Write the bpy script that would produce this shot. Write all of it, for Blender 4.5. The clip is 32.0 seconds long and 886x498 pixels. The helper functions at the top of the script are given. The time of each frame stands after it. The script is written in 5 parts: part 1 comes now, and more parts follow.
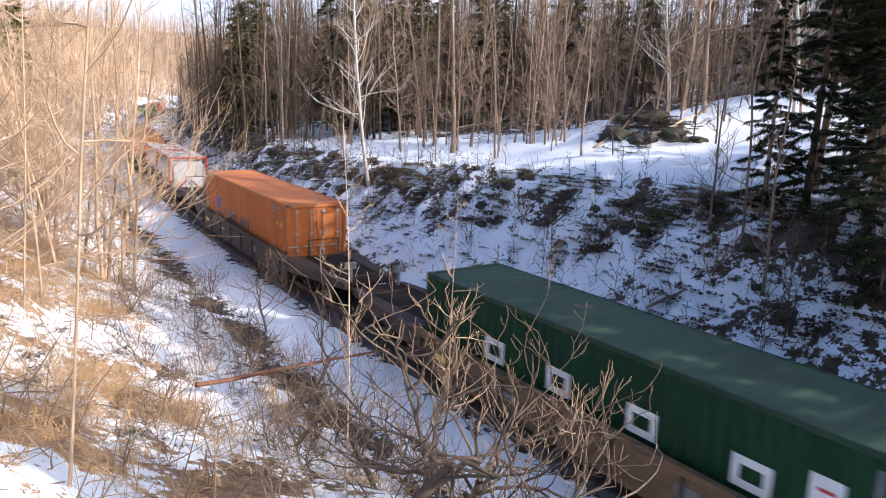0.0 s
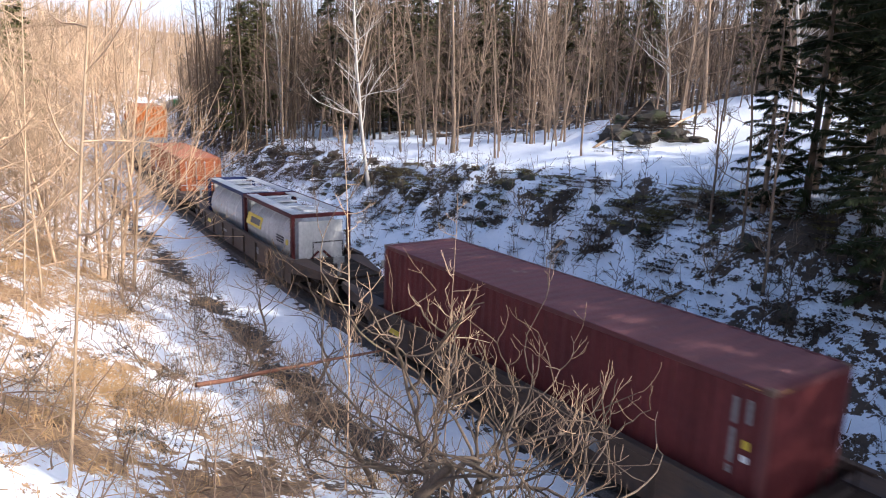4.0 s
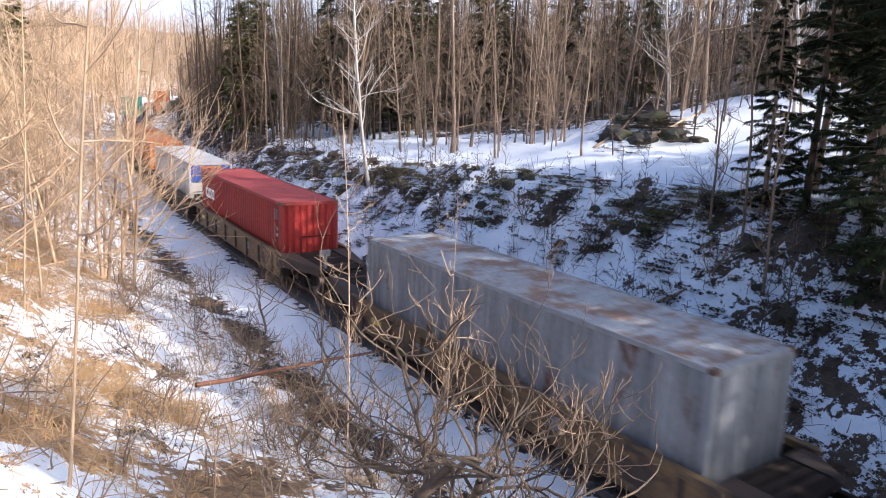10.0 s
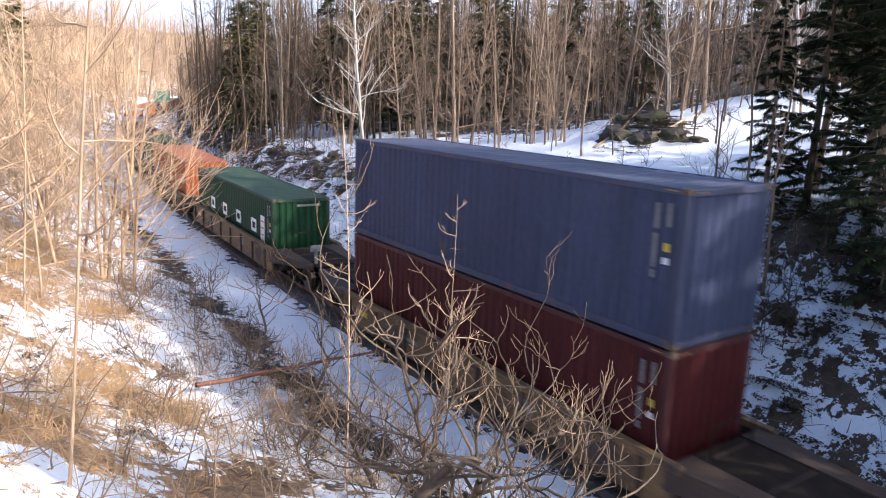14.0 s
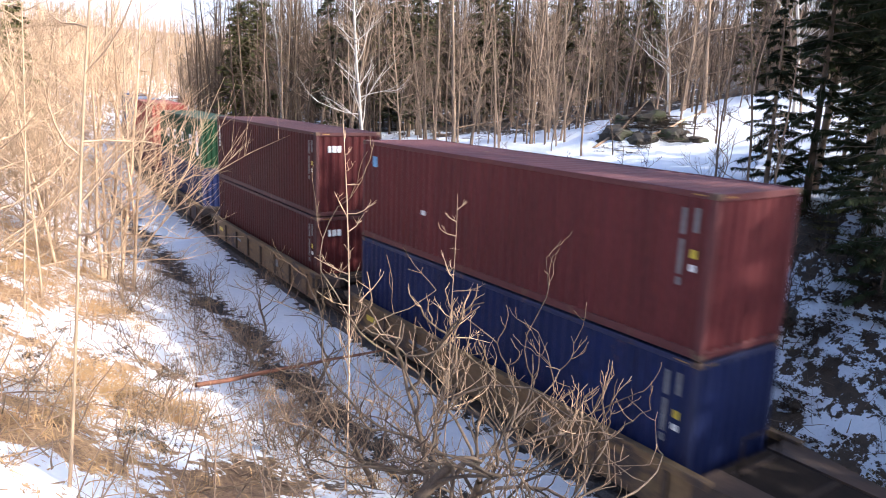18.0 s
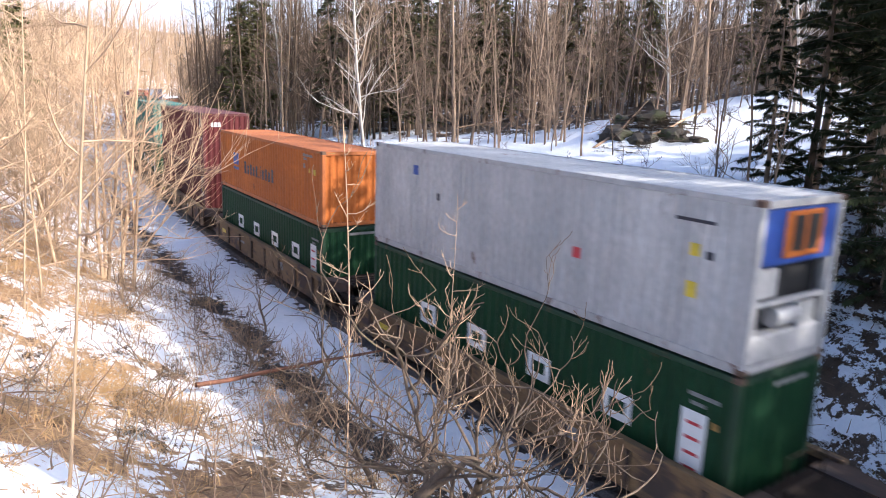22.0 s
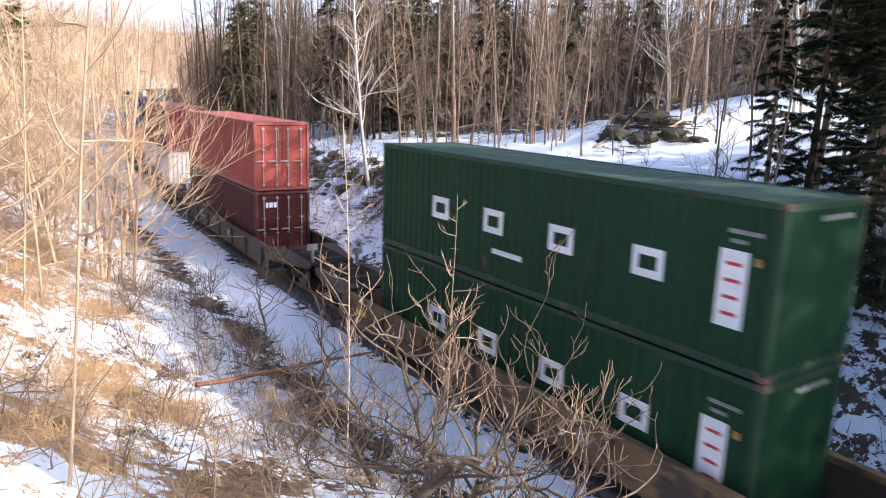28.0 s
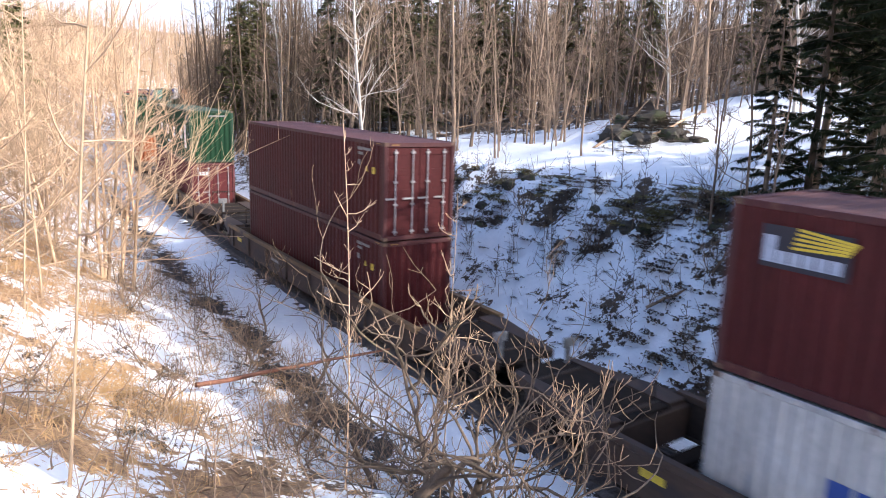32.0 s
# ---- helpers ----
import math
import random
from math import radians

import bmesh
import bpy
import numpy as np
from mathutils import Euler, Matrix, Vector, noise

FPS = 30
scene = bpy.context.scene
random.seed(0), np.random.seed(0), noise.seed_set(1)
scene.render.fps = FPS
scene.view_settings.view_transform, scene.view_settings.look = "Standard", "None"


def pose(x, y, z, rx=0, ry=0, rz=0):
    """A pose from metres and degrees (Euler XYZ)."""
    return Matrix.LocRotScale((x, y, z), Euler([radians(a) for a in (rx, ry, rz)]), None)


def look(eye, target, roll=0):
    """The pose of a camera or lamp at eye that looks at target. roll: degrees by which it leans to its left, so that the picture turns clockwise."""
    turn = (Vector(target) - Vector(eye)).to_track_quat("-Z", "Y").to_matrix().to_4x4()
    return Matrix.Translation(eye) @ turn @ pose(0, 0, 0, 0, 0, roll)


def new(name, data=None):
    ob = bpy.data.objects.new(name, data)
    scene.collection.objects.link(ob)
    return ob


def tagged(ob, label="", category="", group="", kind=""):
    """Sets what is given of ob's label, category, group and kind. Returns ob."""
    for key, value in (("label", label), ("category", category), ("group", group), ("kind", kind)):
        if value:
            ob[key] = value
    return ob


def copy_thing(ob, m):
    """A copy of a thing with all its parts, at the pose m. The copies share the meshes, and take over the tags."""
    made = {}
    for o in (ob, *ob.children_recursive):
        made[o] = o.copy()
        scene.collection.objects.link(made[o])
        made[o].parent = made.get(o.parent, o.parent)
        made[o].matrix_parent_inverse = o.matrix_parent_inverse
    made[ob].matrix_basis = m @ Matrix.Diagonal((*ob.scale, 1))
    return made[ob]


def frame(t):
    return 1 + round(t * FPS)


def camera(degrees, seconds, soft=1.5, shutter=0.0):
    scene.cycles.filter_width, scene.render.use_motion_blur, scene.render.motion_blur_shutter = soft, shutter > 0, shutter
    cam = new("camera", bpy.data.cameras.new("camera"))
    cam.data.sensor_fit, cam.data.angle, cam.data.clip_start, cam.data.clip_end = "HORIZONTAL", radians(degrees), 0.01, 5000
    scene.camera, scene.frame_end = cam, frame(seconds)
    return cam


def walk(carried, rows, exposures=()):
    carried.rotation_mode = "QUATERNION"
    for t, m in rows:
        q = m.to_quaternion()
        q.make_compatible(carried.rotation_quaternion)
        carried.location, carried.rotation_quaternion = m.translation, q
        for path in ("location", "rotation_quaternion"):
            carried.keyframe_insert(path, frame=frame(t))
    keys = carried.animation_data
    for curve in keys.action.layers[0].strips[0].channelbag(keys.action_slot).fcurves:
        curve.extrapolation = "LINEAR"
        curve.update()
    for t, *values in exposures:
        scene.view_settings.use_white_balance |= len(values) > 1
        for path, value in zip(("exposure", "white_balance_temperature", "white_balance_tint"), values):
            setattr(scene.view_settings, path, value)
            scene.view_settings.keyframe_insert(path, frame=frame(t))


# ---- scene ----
# ---------------------------------------------------------------- camera
EYE_Z = 7.437
PITCH = 0.2148
cam = camera(63.26, 32.0, soft=1.0, shutter=0.2)
held = look((0, 0, EYE_Z), (0, 50 * math.cos(PITCH), EYE_Z - 50 * math.sin(PITCH)), 1.98)
BASE = 0.84                  # stops; the clip's camera opens up a little as the darker stacks pass
walk(cam, [(0.0, held), (32.0, held)], [(t, BASE + e, 5350, 12) for t, e in ((0.0, 0.0), (12.0, 0.0), (14.0, 0.16), (17.0, 0.32), (19.0, 0.44), (21.5, 0.30), (24.0, 0.2), (28.0, 0.28), (32.0, 0.36))])

# ---------------------------------------------------------------- light
SUN_AZ = radians(109)        # clockwise from the way the camera looks
SUN_EL = radians(29)
world = bpy.data.worlds.new("world")
scene.world = world
world.use_nodes = True
wn = world.node_tree
sky = wn.nodes.new("ShaderNodeTexSky")
sky.sky_type = "NISHITA"
sky.sun_disc = False
sky.sun_elevation = SUN_EL
sky.sun_rotation = SUN_AZ
sky.air_density, sky.dust_density, sky.ozone_density = 0.8, 4.0, 0.5
wn.nodes["Background"].inputs["Strength"].default_value = 0.15
wn.links.new(sky.outputs[0], wn.nodes["Background"].inputs["Color"])
sun = new("sun", bpy.data.lights.new("sun", "SUN"))
sun.data.energy = 2.9
sun.data.angle = radians(0.53)
sun.data.color = (1.0, 0.84, 0.64)
SUN_WAY = Vector((math.sin(SUN_AZ) * math.cos(SUN_EL), math.cos(SUN_AZ) * math.cos(SUN_EL), math.sin(SUN_EL)))
sun.matrix_world = look(SUN_WAY * 200, (0, 0, 0))
# ---------------------------------------------------------------- materials
MATS = {}


def node(nt, kind, **kw):
    n = nt.nodes.new(kind)
    for k, v in kw.items():
        n.inputs[k].default_value = v
    return n


def surface(name, colour, rough=0.6, metal=0.0, vary=0.25, scale=4.0, fine=40.0, bump=0.15, second=None, patch=0.0, patch_scale=1.5, spread=0.0, stretch=(1, 1, 1), depth=0.01, streak=0.0, spec=0.5):
    """A painted or natural surface: two scales of variation, a second colour in patches, fine relief."""
    if name in MATS:
        return MATS[name]
    m = bpy.data.materials.new(name)
    m.use_nodes = True
    nt = m.node_tree
    b = nt.nodes["Principled BSDF"]
    b.inputs["Metallic"].default_value = metal
    b.inputs["Specular IOR Level"].default_value = spec
    tc = nt.nodes.new("ShaderNodeTexCoord")
    mp = nt.nodes.new("ShaderNodeMapping")
    mp.inputs["Scale"].default_value = stretch
    nt.links.new(tc.outputs["Object"], mp.inputs["Vector"])
    n1 = node(nt, "ShaderNodeTexNoise", Scale=scale, Detail=6.0, Roughness=0.6)
    n2 = node(nt, "ShaderNodeTexNoise", Scale=fine, Detail=3.0)
    for n in (n1, n2):
        nt.links.new(mp.outputs[0], n.inputs["Vector"])
    c = Vector(colour)
    r1 = nt.nodes.new("ShaderNodeValToRGB")
    r1.color_ramp.elements[0].position, r1.color_ramp.elements[1].position = 0.3, 0.7
    r1.color_ramp.elements[0].color = (*(c * (1 - vary)), 1)
    r1.color_ramp.elements[1].color = (*[min(0.95, x) for x in c * (1 + vary)], 1)
    nt.links.new(n1.outputs["Fac"], r1.inputs["Fac"])
    col = r1.outputs["Color"]
    mx = nt.nodes.new("ShaderNodeMixRGB")
    mx.blend_type = "OVERLAY"
    mx.inputs[0].default_value = 0.35
    nt.links.new(col, mx.inputs[1])
    nt.links.new(n2.outputs["Fac"], mx.inputs[2])
    col = mx.outputs[0]
    if second:
        n3 = node(nt, "ShaderNodeTexNoise", Scale=patch_scale, Detail=8.0, Roughness=0.7)
        nt.links.new(mp.outputs[0], n3.inputs["Vector"])
        r3 = nt.nodes.new("ShaderNodeValToRGB")
        r3.color_ramp.elements[0].position = 0.62 - patch * 0.3
        r3.color_ramp.elements[1].position = 0.70 - patch * 0.25
        nt.links.new(n3.outputs["Fac"], r3.inputs["Fac"])
        m3 = nt.nodes.new("ShaderNodeMixRGB")
        m3.inputs[2].default_value = (*second, 1)
        nt.links.new(r3.outputs[0], m3.inputs[0])
        nt.links.new(col, m3.inputs[1])
        col = m3.outputs[0]
    if spread:
        oi = nt.nodes.new("ShaderNodeObjectInfo")
        hs = nt.nodes.new("ShaderNodeHueSaturation")
        mr = nt.nodes.new("ShaderNodeMapRange")
        mr.inputs["To Min"].default_value, mr.inputs["To Max"].default_value = 1 - spread, 1 + spread
        nt.links.new(oi.outputs["Random"], mr.inputs["Value"])
        nt.links.new(mr.outputs[0], hs.inputs["Value"])
        nt.links.new(col, hs.inputs["Color"])
        col = hs.outputs[0]
    if streak:
        # rain-washed dirt running down the sides, and grime gathered along the bottom of the noise
        ms = nt.nodes.new("ShaderNodeMapping")
        ms.inputs["Scale"].default_value = (2.2, 2.2, 0.10)
        nt.links.new(tc.outputs["Object"], ms.inputs["Vector"])
        ns = node(nt, "ShaderNodeTexNoise", Scale=2.4, Detail=7.0, Roughness=0.7)
        nt.links.new(ms.outputs[0], ns.inputs["Vector"])
        rs = nt.nodes.new("ShaderNodeValToRGB")
        rs.color_ramp.elements[0].position, rs.color_ramp.elements[1].position = 0.36, 0.66
        rs.color_ramp.elements[0].color = (1 - streak, 1 - streak, 1 - streak, 1)
        nt.links.new(ns.outputs["Fac"], rs.inputs["Fac"])
        mm = nt.nodes.new("ShaderNodeMixRGB")
        mm.blend_type = "MULTIPLY"
        mm.inputs[0].default_value = 1.0
        nt.links.new(col, mm.inputs[1])
        nt.links.new(rs.outputs[0], mm.inputs[2])
        col = mm.outputs[0]
    nt.links.new(col, b.inputs["Base Color"])
    rr = nt.nodes.new("ShaderNodeMapRange")
    rr.inputs["To Min"].default_value, rr.inputs["To Max"].default_value = max(0.05, rough - 0.12), min(1, rough + 0.12)
    nt.links.new(n1.outputs["Fac"], rr.inputs["Value"])
    nt.links.new(rr.outputs[0], b.inputs["Roughness"])
    if bump:
        bp = nt.nodes.new("ShaderNodeBump")
        bp.inputs["Strength"].default_value = bump
        bp.inputs["Distance"].default_value = depth
        nt.links.new(n2.outputs["Fac"], bp.inputs["Height"])
        nt.links.new(bp.outputs[0], b.inputs["Normal"])
    MATS[name] = m
    return m


def ground_material():
    """Old snow with dead grass, leaf litter and soil showing through where the mesh is marked bare."""
    m = bpy.data.materials.new("snowy_ground")
    m.use_nodes = True
    nt = m.node_tree
    b = nt.nodes["Principled BSDF"]
    geo = nt.nodes.new("ShaderNodeNewGeometry")
    at = nt.nodes.new("ShaderNodeAttribute")
    at.attribute_name = "bare"
    kind = nt.nodes.new("ShaderNodeAttribute")
    kind.attribute_name = "straw"

    def noise_at(scale, detail=6.0, rough=0.6):
        n = node(nt, "ShaderNodeTexNoise", Scale=scale, Detail=detail, Roughness=rough)
        nt.links.new(geo.outputs["Position"], n.inputs["Vector"])
        return n

    def ramp(src, a, ca, z, cz):
        r = nt.nodes.new("ShaderNodeValToRGB")
        r.color_ramp.elements[0].position, r.color_ramp.elements[1].position = a, z
        r.color_ramp.elements[0].color, r.color_ramp.elements[1].color = (*ca, 1), (*cz, 1)
        nt.links.new(src, r.inputs["Fac"])
        return r.outputs["Color"]

    big, mid, fine = noise_at(0.62, 7.0, 0.6), noise_at(3.1, 8.0, 0.68), noise_at(28.0, 4.0)
    snow = ramp(mid.outputs["Fac"], 0.3, (0.82, 0.84, 0.87), 0.7, (0.93, 0.94, 0.955))
    soil = ramp(mid.outputs["Fac"], 0.32, (0.014, 0.011, 0.008), 0.7, (0.052, 0.037, 0.024))
    straw = ramp(fine.outputs["Fac"], 0.3, (0.27, 0.155, 0.07), 0.7, (0.58, 0.375, 0.19))
    clump = noise_at(5.2, 6.0, 0.7)
    tint = nt.nodes.new("ShaderNodeMixRGB")
    tint.blend_type = "MULTIPLY"
    tint.inputs[0].default_value = 1.0
    nt.links.new(straw, tint.inputs[1])
    nt.links.new(ramp(clump.outputs["Fac"], 0.36, (0.45, 0.38, 0.34), 0.54, (1, 1, 1)), tint.inputs[2])
    straw = tint.outputs[0]
    litter = nt.nodes.new("ShaderNodeMixRGB")
    nt.links.new(kind.outputs["Fac"], litter.inputs[0])
    nt.links.new(soil, litter.inputs[1])
    nt.links.new(straw, litter.inputs[2])
    # the snow's ragged edge
    add = nt.nodes.new("ShaderNodeMath")
    add.operation = "ADD"
    sc = nt.nodes.new("ShaderNodeMath")
    sc.operation = "MULTIPLY_ADD"
    sc.inputs[1].default_value, sc.inputs[2].default_value = 1.25, -0.625
    nt.links.new(mid.outputs["Fac"], sc.inputs[0])
    nt.links.new(at.outputs["Fac"], add.inputs[0])
    nt.links.new(sc.outputs[0], add.inputs[1])
    sc2 = nt.nodes.new("ShaderNodeMath")
    sc2.operation = "MULTIPLY_ADD"
    sc2.inputs[1].default_value, sc2.inputs[2].default_value = 1.7, -0.85
    nt.links.new(big.outputs["Fac"], sc2.inputs[0])
    add2 = nt.nodes.new("ShaderNodeMath")
    add2.operation = "ADD"
    nt.links.new(add.outputs[0], add2.inputs[0])
    nt.links.new(sc2.outputs[0], add2.inputs[1])
    speck = nt.nodes.new("ShaderNodeMath")
    speck.operation = "MULTIPLY_ADD"
    speck.inputs[1].default_value = 0.55
    spots = noise_at(9.5, 5.0, 0.65)
    nt.links.new(spots.outputs["Fac"], speck.inputs[0])
    nt.links.new(add2.outputs[0], speck.inputs[2])
    edge = ramp(speck.outputs[0], 0.745, (0, 0, 0), 0.795, (1, 1, 1))
    mx = nt.nodes.new("ShaderNodeMixRGB")
    nt.links.new(edge, mx.inputs[0])
    nt.links.new(snow, mx.inputs[1])
    nt.links.new(litter.outputs[0], mx.inputs[2])
    nt.links.new(mx.outputs[0], b.inputs["Base Color"])
    b.inputs["Roughness"].default_value = 0.75
    hsum = nt.nodes.new("ShaderNodeMath")
    hsum.operation = "MULTIPLY_ADD"
    hsum.inputs[1].default_value = 0.35
    nt.links.new(fine.outputs["Fac"], hsum.inputs[0])
    nt.links.new(mid.outputs["Fac"], hsum.inputs[2])
    sub = nt.nodes.new("ShaderNodeMath")
    sub.operation = "MULTIPLY_ADD"
    sub.inputs[1].default_value = -0.35
    nt.links.new(edge, sub.inputs[0])
    nt.links.new(hsum.outputs[0], sub.inputs[2])
    bp = nt.nodes.new("ShaderNodeBump")
    bp.inputs["Strength"].default_value, bp.inputs["Distance"].default_value = 0.7, 0.12
    nt.links.new(sub.outputs[0], bp.inputs["Height"])
    nt.links.new(bp.outputs[0], b.inputs["Normal"])
    return m


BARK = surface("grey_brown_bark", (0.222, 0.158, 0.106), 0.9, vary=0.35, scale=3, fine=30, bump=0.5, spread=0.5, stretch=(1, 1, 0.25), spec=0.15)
# pale bark; the low sun on the left bank is mixed into this colour
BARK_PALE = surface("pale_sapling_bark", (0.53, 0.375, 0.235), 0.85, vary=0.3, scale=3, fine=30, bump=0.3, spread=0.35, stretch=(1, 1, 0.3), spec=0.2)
BIRCH = surface("white_birch_bark", (0.50, 0.45, 0.385), 0.7, vary=0.15, scale=3, fine=25, bump=0.3, second=(0.05, 0.04, 0.035), patch=0.25, patch_scale=3.0, stretch=(1, 1, 2.5))
# lighter than TWIG: the sun catching the bush tips is put into the colour
TIP = surface("pale_young_twig_bark", (0.30, 0.205, 0.125), 0.8, vary=0.35, scale=6, fine=60, bump=0.2, spread=0.3, spec=0.2)
TWIG = surface("bush_twig_bark", (0.145, 0.105, 0.072), 0.8, vary=0.45, scale=6, fine=60, bump=0.3, spread=0.35, spec=0.2)
NEEDLE = surface("dark_conifer_needles", (0.042, 0.047, 0.019), 0.85, vary=0.5, scale=1.5, fine=20, bump=0.0, spread=0.3, spec=0.12)
NEEDLE_OLIVE = surface("olive_hemlock_needles", (0.088, 0.084, 0.036), 0.85, vary=0.5, scale=1.5, fine=20, bump=0.0, spread=0.3, spec=0.12)
NEEDLE_GREEN = surface("green_pine_needles", (0.125, 0.120, 0.042), 0.85, vary=0.5, scale=1.5, fine=20, bump=0.0, spread=0.2, spec=0.12)
STRAW = surface("dead_grass", (0.54, 0.34, 0.15), 0.85, vary=0.35, scale=3, fine=30, bump=0.0, spread=0.3)
ROCK = surface("mossy_rock", (0.060, 0.048, 0.034), 0.85, vary=0.45, scale=1.2, fine=9, bump=0.8, second=(0.05, 0.055, 0.02), patch=0.4, patch_scale=1.0, depth=0.06)
RUSTY = surface("red_brown_dead_wood", (0.20, 0.085, 0.045), 0.8, vary=0.4, scale=5, fine=40, bump=0.4)
LITTER = surface("brown_leaf_litter", (0.062, 0.040, 0.022), 0.85, vary=0.5, scale=2.0, fine=14, bump=0.2, second=(0.12, 0.085, 0.024), patch=0.25, patch_scale=0.35)
MOSS = surface("olive_moss", (0.16, 0.125, 0.030), 0.9, vary=0.5, scale=1.5, fine=14, bump=0.2, second=(0.07, 0.05, 0.025), patch=0.4, patch_scale=0.8)
BALLAST = surface("dirty_ballast", (0.085, 0.075, 0.068), 0.9, vary=0.5, scale=6, fine=25, bump=1.0, depth=0.04)
RAIL = surface("rail_steel", (0.16, 0.12, 0.10), 0.45, 0.8, vary=0.3, scale=4, fine=40, bump=0.1)
STEEL_DARK = surface("grimy_dark_steel", (0.024, 0.017, 0.012), 0.9, 0.0, vary=0.4, scale=3, fine=25, bump=0.2, spec=0.2)
GROUND = ground_material()
PAINT = {
    "orange": (0.47, 0.142, 0.028), "burnt orange": (0.33, 0.098, 0.034), "green": (0.010, 0.043, 0.016), "bright green": (0.03, 0.17, 0.06), "blue": (0.012, 0.019, 0.072), "navy": (0.012, 0.017, 0.062),
    "slate blue": (0.050, 0.060, 0.108), "pale blue": (0.17, 0.24, 0.33), "grey": (0.22, 0.23, 0.25), "white": (0.46, 0.45, 0.43),
    "rusty white": (0.33, 0.33, 0.33), "maroon": (0.066, 0.012, 0.012), "red": (0.30, 0.030, 0.024), "brick red": (0.32, 0.072, 0.050), "dull red": (0.110, 0.024, 0.024),
    "teal": (0.058, 0.195, 0.165), "mint": (0.10, 0.36, 0.27), "brown": (0.28, 0.085, 0.035)}


def paint(colour, use="side"):
    """Container paint: streaked sides, dusty faded roofs, edges with rust where they were knocked."""
    rust = 0.25 if colour == "rusty white" else 0.0
    name = colour.replace(" ", "_") + "_container_" + use
    c = Vector(PAINT[colour])
    if use == "roof":
        return surface(name, c * 0.90 + Vector((0.24, 0.225, 0.21)) * 0.10, 0.75, vary=0.22, scale=0.6, fine=9, bump=0.1, second=(0.20, 0.13, 0.09), patch=rust * 1.9 + 0.02, patch_scale=0.8)
    if use == "edge":
        return surface(name, c * 0.85, 0.66, vary=0.2, scale=1.5, fine=14, bump=0.12, second=(0.12, 0.06, 0.035), patch=0.22, patch_scale=1.6, stretch=(1, 1, 0.5))
    return surface(name, c, 0.62, vary=0.2, scale=0.7, fine=14, bump=0.08, second=(0.15, 0.07, 0.04), patch=rust - 0.08, patch_scale=1.3, stretch=(1, 1, 0.45), streak={"white": 0.10, "rusty white": 0.45}.get(colour, 0.14), spec=0.2)


CASTING = surface("rust_worn_castings", (0.11, 0.065, 0.04), 0.7, vary=0.4, scale=5, fine=30, bump=0.2)
HAZE = bpy.data.materials.new("bright_hazy_sky")
HAZE.use_nodes = True
HAZE.node_tree.nodes["Principled BSDF"].inputs["Base Color"].default_value = (0, 0, 0, 1)
HAZE.node_tree.nodes["Principled BSDF"].inputs["Specular IOR Level"].default_value = 0
HAZE.node_tree.nodes["Principled BSDF"].inputs["Emission Color"].default_value = (0.98, 0.98, 1.0, 1)
HAZE.node_tree.nodes["Principled BSDF"].inputs["Emission Strength"].default_value = 0.66
CAR_PAINT = {"tan": surface("weathered_yellow_car_paint", (0.17, 0.105, 0.045), 0.75, vary=0.35, scale=1.2, fine=12, bump=0.15, second=(0.06, 0.04, 0.03), patch=0.35, patch_scale=1.1, stretch=(0.5, 1, 1)),
             "brown": surface("brown_car_paint", (0.064, 0.040, 0.026), 0.75, vary=0.35, scale=1.2, fine=12, bump=0.15, second=(0.04, 0.03, 0.026), patch=0.3, patch_scale=1.0, stretch=(0.5, 1, 1))}
WHITE_MARK = surface("white_lettering_paint", (0.74, 0.75, 0.73), 0.5, vary=0.12, scale=3, bump=0)
MARK_DULL = surface("worn_pale_lettering", (0.19, 0.19, 0.187), 0.55, vary=0.3, scale=9, bump=0)
DARK_MARK = surface("dark_lettering_paint", (0.016, 0.017, 0.03), 0.5, vary=0.2, scale=3, bump=0)
GREY_PATCH = surface("dark_grey_repaint", (0.10, 0.10, 0.12), 0.7, vary=0.25, scale=2, bump=0.05)
YELLOW_MARK = surface("yellow_label", (0.60, 0.45, 0.03), 0.5, vary=0.15, scale=3, bump=0)
RUST_MARK = surface("faded_ochre_label", (0.30, 0.17, 0.04), 0.6, vary=0.3, scale=8, bump=0)
NAVY_MARK = surface("dark_navy_sign", (0.010, 0.012, 0.025), 0.5, vary=0.15, scale=3, bump=0)
SIGN_PALE = surface("pale_sign_lettering", (0.38, 0.42, 0.52), 0.5, vary=0.2, scale=6, bump=0)
RED_MARK = surface("red_label", (0.48, 0.03, 0.04), 0.5, vary=0.15, scale=3, bump=0)
BLUE_MARK = surface("blue_label", (0.03, 0.07, 0.28), 0.5, vary=0.15, scale=3, bump=0)
SKY_MARK = surface("light_blue_label", (0.16, 0.38, 0.62), 0.5, vary=0.15, scale=3, bump=0)
TANK_SHELL = surface("pale_grey_tank_cladding", (0.44, 0.45, 0.47), 0.5, 0.1, vary=0.12, scale=1.0, fine=10, bump=0.05, streak=0.25)
GALV = surface("galvanised_bars", (0.42, 0.42, 0.41), 0.45, 0.5, vary=0.2, scale=6, bump=0.05)
ALU = surface("brushed_aluminium", (0.55, 0.55, 0.54), 0.4, 0.4, vary=0.15, scale=5, bump=0.05)
GASKET = surface("black_rubber", (0.02, 0.02, 0.02), 0.6, vary=0.3, bump=0)
